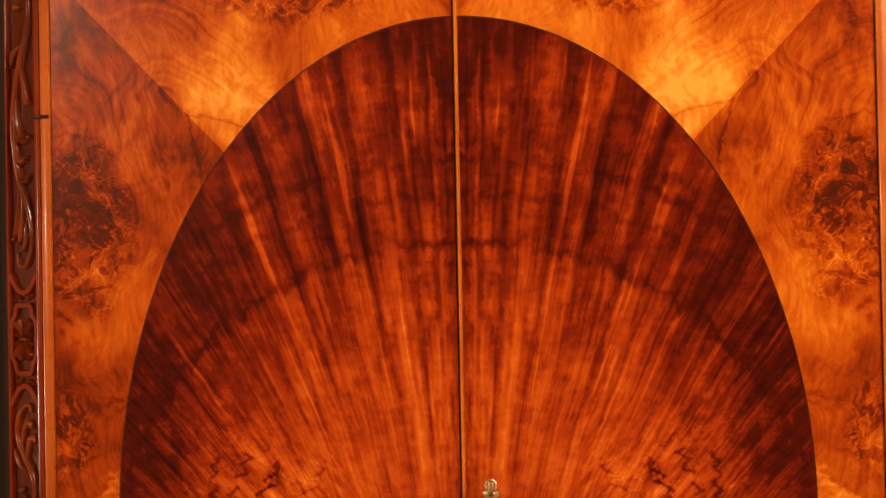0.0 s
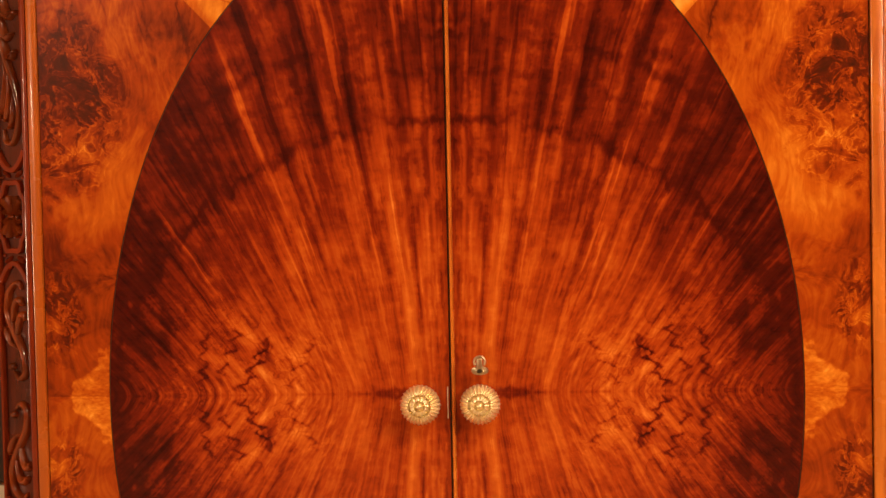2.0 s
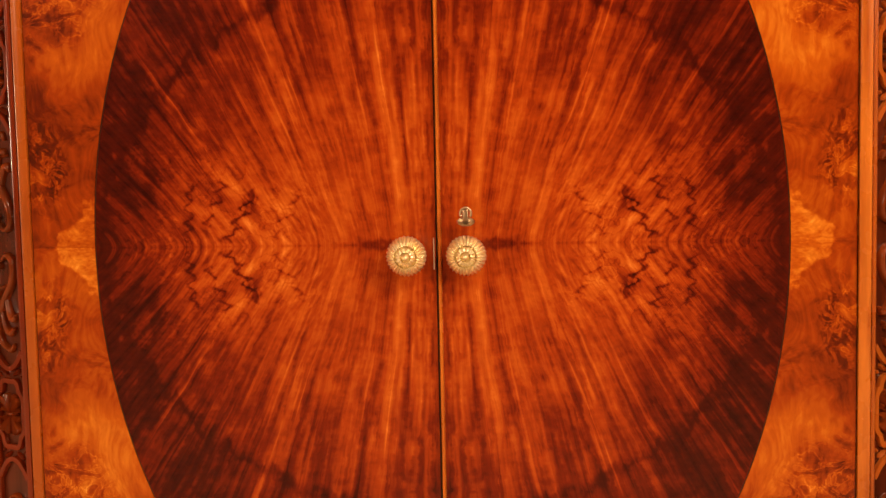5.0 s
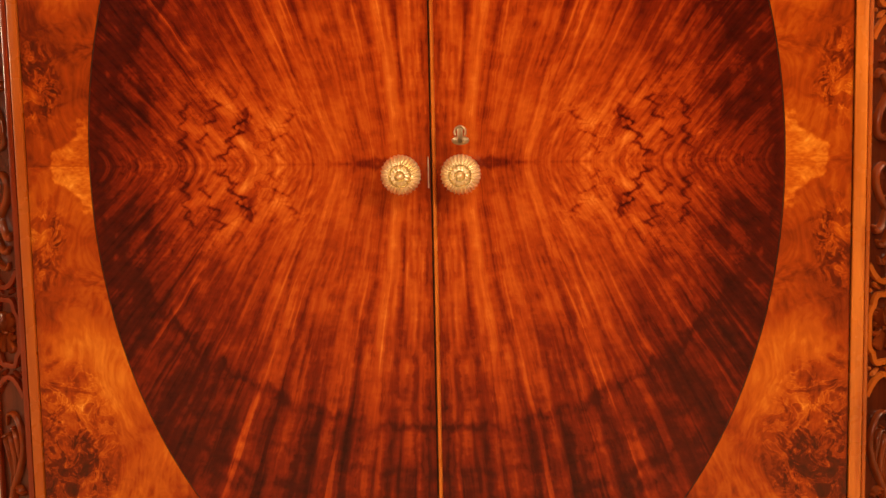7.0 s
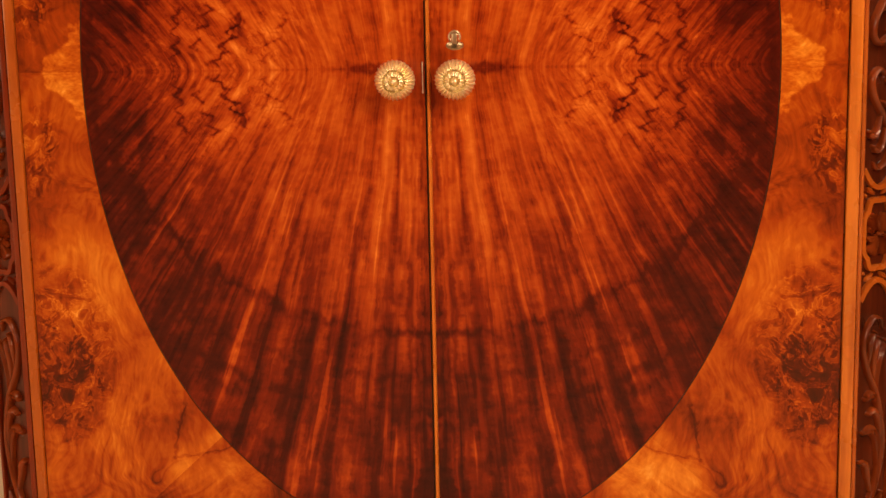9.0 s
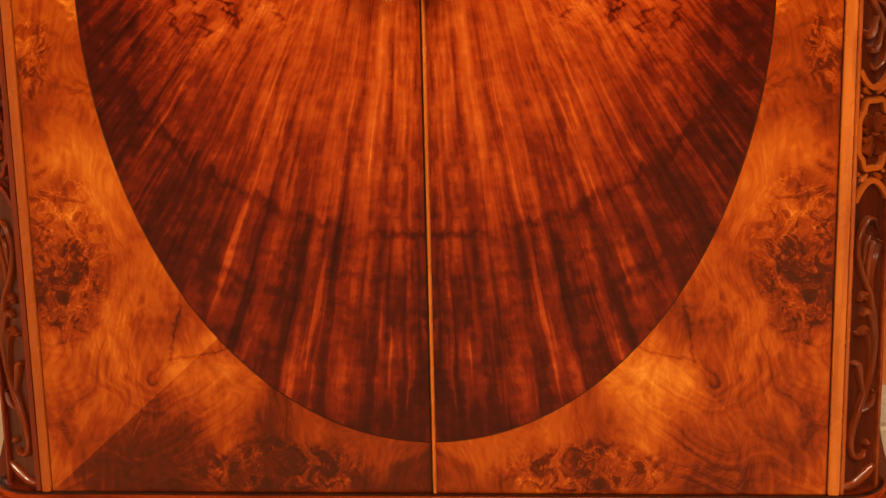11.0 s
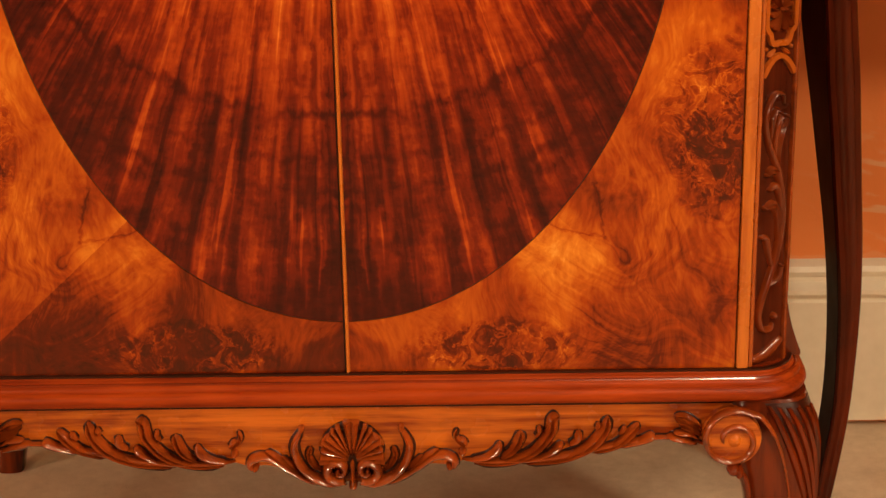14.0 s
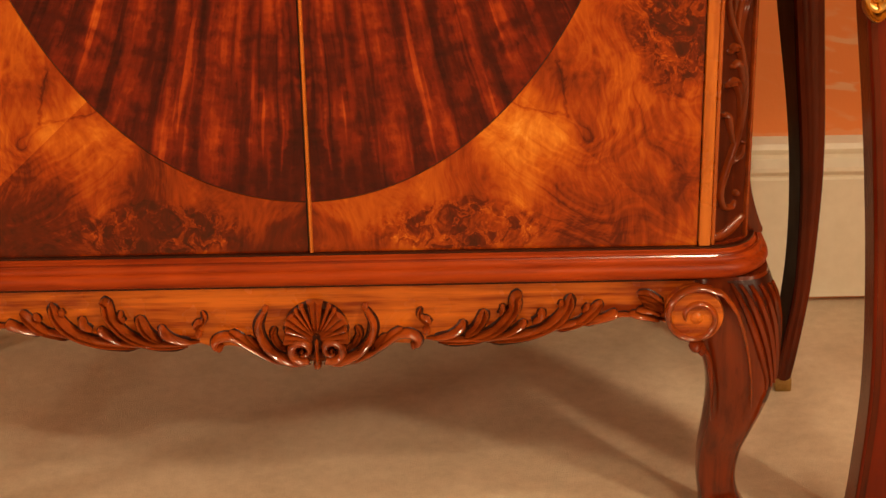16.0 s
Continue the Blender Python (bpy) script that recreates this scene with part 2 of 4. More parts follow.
    tone = tone + lobe * (0.17 + (lump - 0.5) * 0.42) * wedge.step(0.0, 0.006)
    tone = tone - wedge.abs().step(0.0, 0.0030, 1.0, 0.0) * along.step(-0.03, 0.0) * off.step(0.045, 0.030) * 0.16
    tone = tone + spot(along, 0.050, 0.016, off, 0.0, 0.011) * 0.14
    sweep = off + along * 0.30 + (flow - 0.5) * 0.16 + (cloud - 0.5) * 0.03
    strand = noise_at(tree, vec(tree, sweep * 120.0, along * 6.0, 33.0), 1.0, 3.0, 0.6)
    tone = tone + (strand - 0.5) * beyond * off.step(0.16, 0.08) * 0.50 - strand.step(0.40, 0.33) * beyond * off.step(0.16, 0.08) * 0.04
    # pale leaf on the middle line, and sapwood by the mitred joints
    leaf = (u + v * 0.85 + (edge - 0.5) * 0.05 + (curl - 0.5) * 0.012).step(0.396, 0.403, 1.0, 0.0)
    tone = tone + leaf * v.step(0.04, 0.075, 1.0, 0.0) * (0.27 + (silk - 0.5) * 0.3)
    tone = tone + spot(u, 0.285, 0.090, v, 0.435, 0.080) * 0.07
    tone = tone.max(0.10 + (curl - 0.5) * 0.5 + (silk - 0.5) * 0.2)
    colour = ramp(tree, tone, ((0.0, (0.050, 0.010, 0.003)), (0.2, (0.125, 0.014, 0.002)), (0.42, (0.33, 0.046, 0.003)),
                               (0.62, (0.52, 0.112, 0.006)), (0.82, (0.72, 0.235, 0.018)), (1.0, (0.88, 0.43, 0.07))))
    finish(tree, shader, colour, 0.22, 0.0, silk, 0.0001)
    shader.inputs["Specular IOR Level"].default_value = 0.32
    return m


def plain_wood(name, dark, light, along="z", rough=0.28, coat=0.3, scale=1.0, spread=0.5, gloss=0.4):
    """Straight-grained polished wood with pores and slow colour drift."""
    m, tree, shader, where, (x, y, z) = material(name)
    stretch = {"x": (6.0, 90.0, 90.0), "y": (90.0, 6.0, 90.0), "z": (90.0, 90.0, 6.0)}[along]
    grain = noise_at(tree, vec(tree, x * (stretch[0] * scale), y * (stretch[1] * scale), z * (stretch[2] * scale)), 1.0, 4.0, 0.6, 0.3)
    pores = noise_at(tree, vec(tree, x * (stretch[0] * 5), y * (stretch[1] * 5), z * (stretch[2] * 5)), 1.0, 2.0)
    drift = noise_at(tree, where, 7.0, 3.0)
    tone = 0.5 + (grain - 0.5) * (1.1 * spread) + (drift - 0.5) * 1.1 - pores.step(0.60, 0.75) * 0.14
    low, high = Vector(dark), Vector(light)
    colour = ramp(tree, tone, ((0.15, dark), (0.5, tuple(low.lerp(high, 0.55))), (0.85, light)))
    wear = noise_at(tree, where, 25.0, 3.0)
    finish(tree, shader, colour, wear * 0.16 + (rough - 0.08), coat, grain, 0.0003)
    shader.inputs["Specular IOR Level"].default_value = gloss
    return m


OVAL, SPANDREL = oval_veneer(), spandrel_veneer()
GOLDEN = plain_wood("golden_walnut_strip", (0.38, 0.080, 0.008), (0.70, 0.215, 0.026), "z", 0.28, 0.3, 1.0, 1.4)
AMBER = plain_wood("amber_walnut_strip", (0.28, 0.050, 0.005), (0.52, 0.130, 0.013))
APRON = plain_wood("golden_walnut_apron", (0.24, 0.036, 0.004), (0.66, 0.175, 0.014), "x", 0.26, 0.05, 0.8, 2.8)
RED = plain_wood("red_mahogany_moulding", (0.14, 0.012, 0.002), (0.43, 0.062, 0.005), "x", 0.40, 0.0, 0.9, 1.3, 0.18)
REDUP = plain_wood("red_mahogany_stile", (0.09, 0.009, 0.002), (0.25, 0.030, 0.004), "z", 0.22, 0.3)
CARVED = plain_wood("carved_walnut_polished", (0.085, 0.014, 0.003), (0.30, 0.052, 0.007), "z", 0.22, 0.30, 0.6, 1.0)
CARVEDX = plain_wood("carved_apron_walnut", (0.11, 0.017, 0.003), (0.40, 0.075, 0.009), "x", 0.16, 0.85, 0.6, 1.3, 0.5)
POSTGROUND = plain_wood("dark_post_ground", (0.035, 0.006, 0.002), (0.12, 0.018, 0.004), "z", 0.24, 0.2, 0.7, 1.0)
# GROUND: old wax plus the shade of carved recesses, in one dark colour
GROUND = plain_wood("waxed_ground_with_recess_shade", (0.012, 0.003, 0.0015), (0.045, 0.007, 0.002), "z", 0.3, 0.0, 1.0, 0.5, 0.3)
LEGWOOD = plain_wood("red_walnut_leg", (0.035, 0.004, 0.001), (0.20, 0.027, 0.003), "z", 0.16, 0.2, 0.5, 1.4)
TABLEWOOD = plain_wood("figured_dark_mahogany", (0.040, 0.006, 0.002), (0.16, 0.022, 0.004), "z", 0.22, 0.0, 0.4, 0.9, 0.25)
# TABLEDARK: the table's wood with the side face's shade mixed into its colour
TABLEDARK = plain_wood("table_side_with_shade", (0.010, 0.003, 0.0015), (0.030, 0.006, 0.002), "z", 0.5, 0.0, 0.4, 0.5, 0.04)
TABLERED = plain_wood("red_kingwood_veneer", (0.08, 0.007, 0.002), (0.21, 0.022, 0.004), "z", 0.22, 0.0, 0.3, 0.9, 0.25)
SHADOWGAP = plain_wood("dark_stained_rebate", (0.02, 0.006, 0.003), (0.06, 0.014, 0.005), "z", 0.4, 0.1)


def metal(name, low, high, rough, purity=1.0):
    m, tree, shader, where, _ = material(name)
    tarnish = noise_at(tree, where, 120.0, 3.0)
    colour = ramp(tree, tarnish, ((0.3, low), (0.7, high)))
    finish(tree, shader, colour, tarnish * 0.2 + (rough - 0.1), 0.0, None, 0.0, purity)
    return m


BRASS = metal("aged_lacquered_brass", (0.92, 0.76, 0.42), (1.0, 0.92, 0.66), 0.40, 0.8)
STEEL = metal("worn_steel_key", (0.35, 0.27, 0.17), (0.62, 0.50, 0.34), 0.35)
NICKEL = metal("bright_lock_edge", (0.80, 0.72, 0.58), (0.95, 0.88, 0.75), 0.5)
DULLGILT = metal("worn_dull_brass", (0.30, 0.19, 0.06), (0.50, 0.34, 0.12), 0.5)
GILT = metal("gilt_bronze", (0.70, 0.42, 0.10), (0.95, 0.72, 0.26), 0.30)


def wall_paint():
    m, tree, shader, where, (x, y, z) = material("orange_wall_paint")
    mottle = noise_at(tree, where, 3.0, 3.0)
    roller = noise_at(tree, where, 160.0, 2.0)
    smear = noise_at(tree, vec(tree, x * 9.0 - z * 11.0, y, z * 34.0 + x * 10.0), 1.0, 3.0, 0.5, 0.8)
    chalk = smear.step(0.50, 0.62) * spot(x, 0.72, 0.07, z, 0.36, 0.07)
    chip = (z + (noise_at(tree, where, 30.0, 2.0) - 0.5) * 0.03).step(0.266, 0.262)
    tone = 0.5 + (mottle - 0.5) * 0.6
    colour = ramp(tree, tone, ((0.2, (0.78, 0.225, 0.050)), (0.8, (0.88, 0.290, 0.072))))
    mix = tree.nodes.new("ShaderNodeMix")
    mix.data_type = "RGBA"
    plug(tree, (chalk * 0.8 + chip * 0.25).min(1.0), mix.inputs[0])
    plug(tree, colour, mix.inputs[6])
    mix.inputs[7].default_value = (0.80, 0.50, 0.30, 1)
    finish(tree, shader, Val(tree, mix.outputs[2]), 0.65, 0.0, roller, 0.0005)
    return m


def matt(name, low, high, scale, rough, fine=200.0, depth=0.0006, relief=3.0):
    m, tree, shader, where, _ = material(name)
    drift = noise_at(tree, where, scale, 4.0, 0.6)
    grain = noise_at(tree, where, fine, relief)
    tone = 0.5 + (drift - 0.5) * 0.8 + (grain - 0.5) * 0.5
    colour = ramp(tree, tone, ((0.2, low), (0.8, high)))
    finish(tree, shader, colour, rough, 0.0, grain, depth)
    return m


WALL = wall_paint()
CREAM = matt("cream_gloss_skirting", (0.72, 0.66, 0.51), (0.86, 0.80, 0.65), 5.0, 0.4, 60.0, 0.0003)


def carpet_pile():
    """Short wool pile, trodden into soft lighter and darker patches."""
    m, tree, shader, where, (x, y, z) = material("fawn_wool_carpet")
    trodden = noise_at(tree, where, 7.0, 3.0, 0.6, 0.6)
    tuft = noise_at(tree, where, 55.0, 4.0, 0.7)
    pile = noise_at(tree, where, 520.0, 3.0)
    tone = 0.5 + (trodden - 0.5) * 0.9 + (tuft - 0.5) * 0.75 + (pile - 0.5) * 0.6
    colour = ramp(tree, tone, ((0.1, (0.50, 0.37, 0.23)), (0.5, (0.66, 0.52, 0.35)), (0.9, (0.80, 0.66, 0.48))))
    finish(tree, shader, colour, 0.95, 0.0, tuft * 0.5 + pile, 0.002)
    shader.inputs["Sheen Weight"].default_value = 0.2
    return m


CARPET = carpet_pile()
PLASTER = matt("warm_white_ceiling", (0.55, 0.46, 0.34), (0.66, 0.56, 0.43), 2.0, 0.8)


# ---- building shorthand ----
def part(name, bm, mat, parent=None, label="", smooth=True, angle=40):
    mesh = bpy.data.meshes.new(name)
    bmesh.ops.recalc_face_normals(bm, faces=bm.faces)
    bm.to_mesh(mesh)
    bm.free()
    mesh.materials.append(mat)
    if smooth:
        mesh.shade_smooth()
        mesh.set_sharp_from_angle(angle=radians(angle))
    ob = new(name, mesh)
    ob.parent = parent
    return tagged(ob, label)


def block(bm, x0, x1, y0, y1, z0, z1, bevel=0.0):
    made = bmesh.ops.create_cube(bm, size=1.0, matrix=Matrix.Translation(((x0 + x1) / 2, (y0 + y1) / 2, (z0 + z1) / 2))
                                 @ Matrix.Diagonal((x1 - x0, y1 - y0, z1 - z0, 1)))
    if bevel:
        edges = {e for v in made["verts"] for e in v.link_edges}
        bmesh.ops.bevel(bm, geom=list(edges), offset=bevel, segments=2, affect="EDGES", profile=0.5)
    return bm


def box(x0, x1, y0, y1, z0, z1, bevel=0.0):
    return block(bmesh.new(), x0, x1, y0, y1, z0, z1, bevel)


def loft(bm, rings, closed=True, caps=True):
    """Skin a list of rings of points."""
    rows = [[bm.verts.new(p) for p in ring] for ring in rings]
    n = len(rows[0])
    for a, b in zip(rows, rows[1:]):
        for i in range(n if closed else n - 1):
            bm.faces.new((a[i], a[(i + 1) % n], b[(i + 1) % n], b[i]))
    if caps:
        bm.faces.new(rows[0])
        bm.faces.new(rows[-1])
    return bm


def spline(points, per=8):
    """Catmull-Rom through 2D or 3D points."""
    pts = [np.array(p, float) for p in points]
    pts = [2 * pts[0] - pts[1]] + pts + [2 * pts[-1] - pts[-2]]
    out = []
    for a, b, c, d in zip(pts, pts[1:], pts[2:], pts[3:]):
        for i in range(per):
            t = i / per
            out.append(0.5 * ((2 * b) + (c - a) * t + (2 * a - 5 * b + 4 * c - d) * t * t + (3 * b - a - 3 * c + d) * t ** 3))
    out.append(pts[-2])
    return out


def stroke(bm, points, width, height, onto, taper=(0.25, 0.15), per=7, fat=0.35, vein=False, lift=0.0, under=None, flat=False):
    """A carved, round-backed leaf or band along a line; onto(a, b, n) lays it on its surface."""
    # a wider dark sheet underneath paints the shade round the carving
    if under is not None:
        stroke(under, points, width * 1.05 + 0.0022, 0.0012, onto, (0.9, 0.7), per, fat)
    line = spline(points, per)
    n = len(line)
    rings = []
    for i, p in enumerate(line):
        k = i / (n - 1)
        way = np.array(line[min(i + 1, n - 1)]) - np.array(line[max(i - 1, 0)])
        way = way / (np.linalg.norm(way) + 1e-9)
        side = np.array((-way[1], way[0]))
        swell = taper[0] + (1 - taper[0]) * min(1.0, k / fat) ** 0.7 if k < fat else taper[1] + (1 - taper[1]) * (1 - ((k - fat) / (1 - fat)) ** 2.2)
        if taper != (1, 1):
            swell *= min(1.0, math.sqrt(k / 0.10) + 0.12, math.sqrt((1 - k) / 0.10) + 0.12)
        w, h = width * swell / 2, height * (0.45 + 0.55 * swell)
        profile = ((-1, -0.25), (-0.85, 0.55), (-0.4, 0.98), (0, 0.55 if vein else 1.08), (0.4, 0.98), (0.85, 0.55), (1, -0.25))
        if flat:
            profile = ((-1, -0.25), (-0.97, 0.75), (-0.80, 1.0), (0, 0.96), (0.80, 1.0), (0.97, 0.75), (1, -0.25))
        rings.append([onto(*(p + side * w * a), h * b + lift * k) for a, b in profile])
    return loft(bm, rings)


def dome(bm, a, b, r, h, onto, seg=12, rings=4):
    layers = []
    for j in range(rings + 1):
        t = j / rings * math.pi / 2
        layers.append([onto(a + r * math.cos(t) * math.cos(2 * math.pi * i / seg), b + r * math.cos(t) * math.sin(2 * math.pi * i / seg), h * math.sin(t) - 0.0005)
                       for i in range(seg)])
    layers[-1] = [onto(a + r * 0.06 * math.cos(2 * math.pi * i / seg), b + r * 0.06 * math.sin(2 * math.pi * i / seg), h) for i in range(seg)]
    return loft(bm, layers)


def spiral(cx, cy, r0, r1, start, turns, steps=26):
    out = []
    for i in range(steps + 1):
        k = i / steps
        r, t = r0 + (r1 - r0) * k, radians(start) + turns * 2 * math.pi * k
        out.append((cx + r * math.cos(t), cy + r * math.sin(t)))
    return out


def prism(points, y0, y1):
    """A flat sheet with the outline points (x, z), from y0 to y1."""
    bm = bmesh.new()
    front, back = [bm.verts.new((x, y0, z)) for x, z in points], [bm.verts.new((x, y1, z)) for x, z in points]
    bm.faces.new(front)
    bm.faces.new(back[::-1])
    n = len(points)
    for i in range(n):
        bm.faces.new((front[i], back[i], back[(i + 1) % n], front[(i + 1) % n]))
    return bm


# ---- the room ----
WALL_Y, CEILING = 0.63, 2.75
ROOM = (-4.5, 4.5, -8.5)
tagged(part("floor", box(ROOM[0], ROOM[1], ROOM[2], WALL_Y, -0.1, 0.0), CARPET, None, "fawn wool carpet with a soft short pile", False), "", "carpet", "", "structure")
tagged(part("wall_north", box(ROOM[0], ROOM[1], WALL_Y, WALL_Y + 0.15, -0.1, CEILING), WALL, None, "orange painted plaster wall with scuffed lower edge", False), "", "wall", "", "structure")
tagged(part("wall_south", box(ROOM[0], ROOM[1], ROOM[2] - 0.15, ROOM[2], -0.1, CEILING), WALL, None, "orange painted plaster wall", False), "", "wall", "", "structure")
tagged(part("wall_west", box(ROOM[0] - 0.15, ROOM[0], ROOM[2] - 0.15, WALL_Y + 0.15, -0.1, CEILING), WALL, None, "orange painted plaster wall", False), "", "wall", "", "structure")
tagged(part("wall_east", box(ROOM[1], ROOM[1] + 0.15, ROOM[2] - 0.15, WALL_Y + 0.15, -0.1, CEILING), WALL, None, "orange painted plaster wall", False), "", "wall", "", "structure")
tagged(part("ceiling", box(ROOM[0] - 0.15, ROOM[1] + 0.15, ROOM[2] - 0.15, WALL_Y + 0.15, CEILING, CEILING + 0.12), PLASTER, None, "plain off-white ceiling", False), "", "ceiling", "", "structure")

# skirting along the back wall: plain board, step, and a moulded top
SKIRT = [(0.0, 0.013), (0.024, 0.013), (0.024, 0.197), (0.021, 0.200), (0.021, 0.203), (0.025, 0.206), (0.028, 0.211), (0.027, 0.217),
         (0.021, 0.223), (0.016, 0.227), (0.015, 0.233), (0.018, 0.237), (0.019, 0.242), (0.015, 0.249), (0.008, 0.253), (0.0, 0.256)]
bm = loft(bmesh.new(), [[(x, WALL_Y - o, z) for o, z in SKIRT] for x in (ROOM[0], ROOM[1])])
tagged(part("baseboard", bm, CREAM, None, "tall cream gloss-painted moulded skirting board", True, 30), "", "skirting board", "", "structure")
casing = tagged(new("trim"), "cream painted panelling on the lower wall", "panelling", "", "structure")
part("dado_panel", box(-1.60, -0.60, WALL_Y - 0.034, WALL_Y, 0.0, 0.735, 0.003), CREAM, casing)
# folded dark sheet added for an unidentified dark strip left of the cabinet
rows = []
for x in np.linspace(-1.50, -0.585, 120):
    y = WALL_Y - 0.060 + 0.018 * math.sin(x * 62) + 0.006 * math.sin(x * 141 + 1)
    rows.append([(x, y, 0.742), (x, y - 0.004, 1.6), (x, y, 2.5), (x, y + 0.004, 2.5), (x, y, 1.6), (x, y + 0.004, 0.742)])
tagged(part("curtain", loft(bmesh.new(), rows), matt("dark_brown_backing_cloth", (0.018, 0.009, 0.006), (0.035, 0.018, 0.011), 8.0, 0.9), None, "dark brown folded sheet added behind the cabinet for an unidentified dark strip"), "", "curtain")

# ---- the cabinet ----
cabinet = tagged(new("cocktail_cabinet"), "burr walnut two-door cabinet with oval veneered doors on carved cabriole legs", "cabinet")
HALVES, BOTTOM, TOP = {-1: 0.4212, 1: 0.4255}, 0.359, 1.501  # half the opening for the doors, and its height
A_OVAL, B_OVAL = 0.3560, 0.5110
DEPTH = 0.53
bm = bmesh.new()
block(bm, -0.436, 0.440, 0.019, 0.032, 0.30, 1.53)
block(bm, -0.4770, 0.4815, 0.032, DEPTH, 0.30, 1.53, 0.003)
part("carcass", bm, REDUP, cabinet, "red-brown polished carcass with plain sides", True)
part("cornice", box(-0.505, 0.505, -0.02, DEPTH + 0.01, 1.53, 1.575, 0.008), RED, cabinet)


def arc_piece(kind, sx, sz):
    """Outline of a veneer sheet in one quarter: the oval's quarter, or the spandrel's top or side piece."""
    gap = 0.0006
    near, far, end = gap if sx > 0 else 0.0024, HALVES[sx] - (0.0014 if sx > 0 else 0.0009) - sx * MID_X, (TOP - MID_Z if sz > 0 else MID_Z - BOTTOM) - 0.001
    joint = math.atan2(0.425 / B_OVAL, 0.270 / A_OVAL) if sz > 0 else math.acos(0.228 / A_OVAL)
    ext = 0.0007
    if kind == "oval":
        pts = [(near, 0.0)] + [((A_OVAL - ext) * math.cos(t), (B_OVAL - ext) * math.sin(t)) for t in np.linspace(0, math.pi / 2, 49)[:-1]]
        pts += [(near, B_OVAL - ext)]
    elif kind == "side":
        pts = [((A_OVAL + ext) * math.cos(t), (B_OVAL + ext) * math.sin(t)) for t in np.linspace(0, joint, 29)]
        pts += [(far, end), (far, 0.0)]
    else:
        pts = [((A_OVAL + ext) * math.cos(t), (B_OVAL + ext) * math.sin(t)) for t in np.linspace(joint, math.pi / 2, 25)[:-1]]
        pts += [(near, B_OVAL + ext), (near, end), (far, end)]
    return [(MID_X + sx * x, MID_Z + sz * z) for x, z in pts]


# how pale each spandrel sheet is: (door side, up or down, piece)
PALE = {(-1, 1, "top"): 0.58, (-1, 1, "side"): 0.35, (-1, -1, "top"): 0.29, (-1, -1, "side"): 0.47,
        (1, 1, "top"): 0.68, (1, 1, "side"): 0.45, (1, -1, "top"): 0.48, (1, -1, "side"): 0.40}
doors = {}
for sx in (-1, 1):
    inner, outer = MID_X + sx * 0.0012, sx * (HALVES[sx] - 0.0018)
    door = part("door", box(min(inner, outer), max(inner, outer), 0.0012, 0.0185, BOTTOM + 0.001, TOP - 0.001), SHADOWGAP, cabinet,
                "book-matched walnut door with half of an oval panel", False)
    doors[sx] = door
    for sz in (1, -1):
        part("oval_veneer", prism(arc_piece("oval", sx, sz), 0.0, 0.0014), OVAL, door, "deep red crotch walnut fan veneer", False)
        for kind in ("top", "side"):
            sheet = part("spandrel_veneer", prism(arc_piece(kind, sx, sz), 0.0, 0.0014), SPANDREL, door, "golden burr walnut veneer", False)
            sheet.color = (PALE[(sx, sz, kind)], 0.5, 0.5, 1)

# closing strip on the right-hand door's meeting edge
bm = bmesh.new()
rows = []
for z in np.linspace(BOTTOM + 0.002, TOP - 0.002, 40):
    rows.append([(0.0006 + o, -d, z) for o, d in ((0.0006, -0.001), (0.0006, 0.0035), (0.0014, 0.0052), (0.0034, 0.0052), (0.0044, 0.0036), (0.0044, -0.001))])
loft(bm, rows)
part("closing_strip", bm, GOLDEN, doors[1], "golden half-round closing strip")
part("lock_edge", box(-0.0034, -0.0024, -0.0016, 0.001, 0.9045, 0.9365), NICKEL, doors[-1], "bright metal edge of the lock")

# stiles each side of the doors: a golden strip and a red bead
for sx in (-1, 1):
    a, b = HALVES[sx], HALVES[sx] + (0.0104 if sx < 0 else 0.0128)
    part("stile_strip", box(min(sx * a, sx * b), max(sx * a, sx * b), -0.0045, 0.02, BOTTOM + 0.001, TOP + 0.02, 0.0018), GOLDEN if sx > 0 else AMBER, cabinet, "golden walnut stile strip")
part("stile_bead", box(-HALVES[-1] - 0.0177, -HALVES[-1] - 0.0107, -0.0040, 0.02, BOTTOM + 0.001, TOP + 0.02, 0.0026), REDUP, cabinet, "rounded red bead")
part("stile_bead", box(HALVES[1] + 0.0130, HALVES[1] + 0.0177, -0.0026, 0.02, BOTTOM + 0.001, TOP + 0.02, 0.0020), AMBER, cabinet, "amber walnut chamfer beside the strip")
part("hinge_pin", box(-0.4420, -0.4218, -0.0056, -0.003, 1.3475, 1.3515, 0.0006), GROUND, cabinet, "dark hinge knuckle across the stile")

# ---- carved corner posts, canted between front and side ----
POST_A, POST_B = Vector((0.4415, 0.0015, 0.0)), Vector((0.4830, 0.027, 0.0))
ACROSS = (POST_B - POST_A)
POST_W = ACROSS.length
ACROSS.normalize()
OUT = Vector((ACROSS.y, -ACROSS.x, 0.0))


def post_map(sx):
    """(across, height, proud) on the canted face to the world; across runs from the front edge to the side edge."""
    def onto(a, b, n):
        p = POST_A + ACROSS * (POST_W / 2 + a) + OUT * n
        return (sx * p.x + (0.0045 if sx < 0 else 0.0), p.y, b)
    return onto


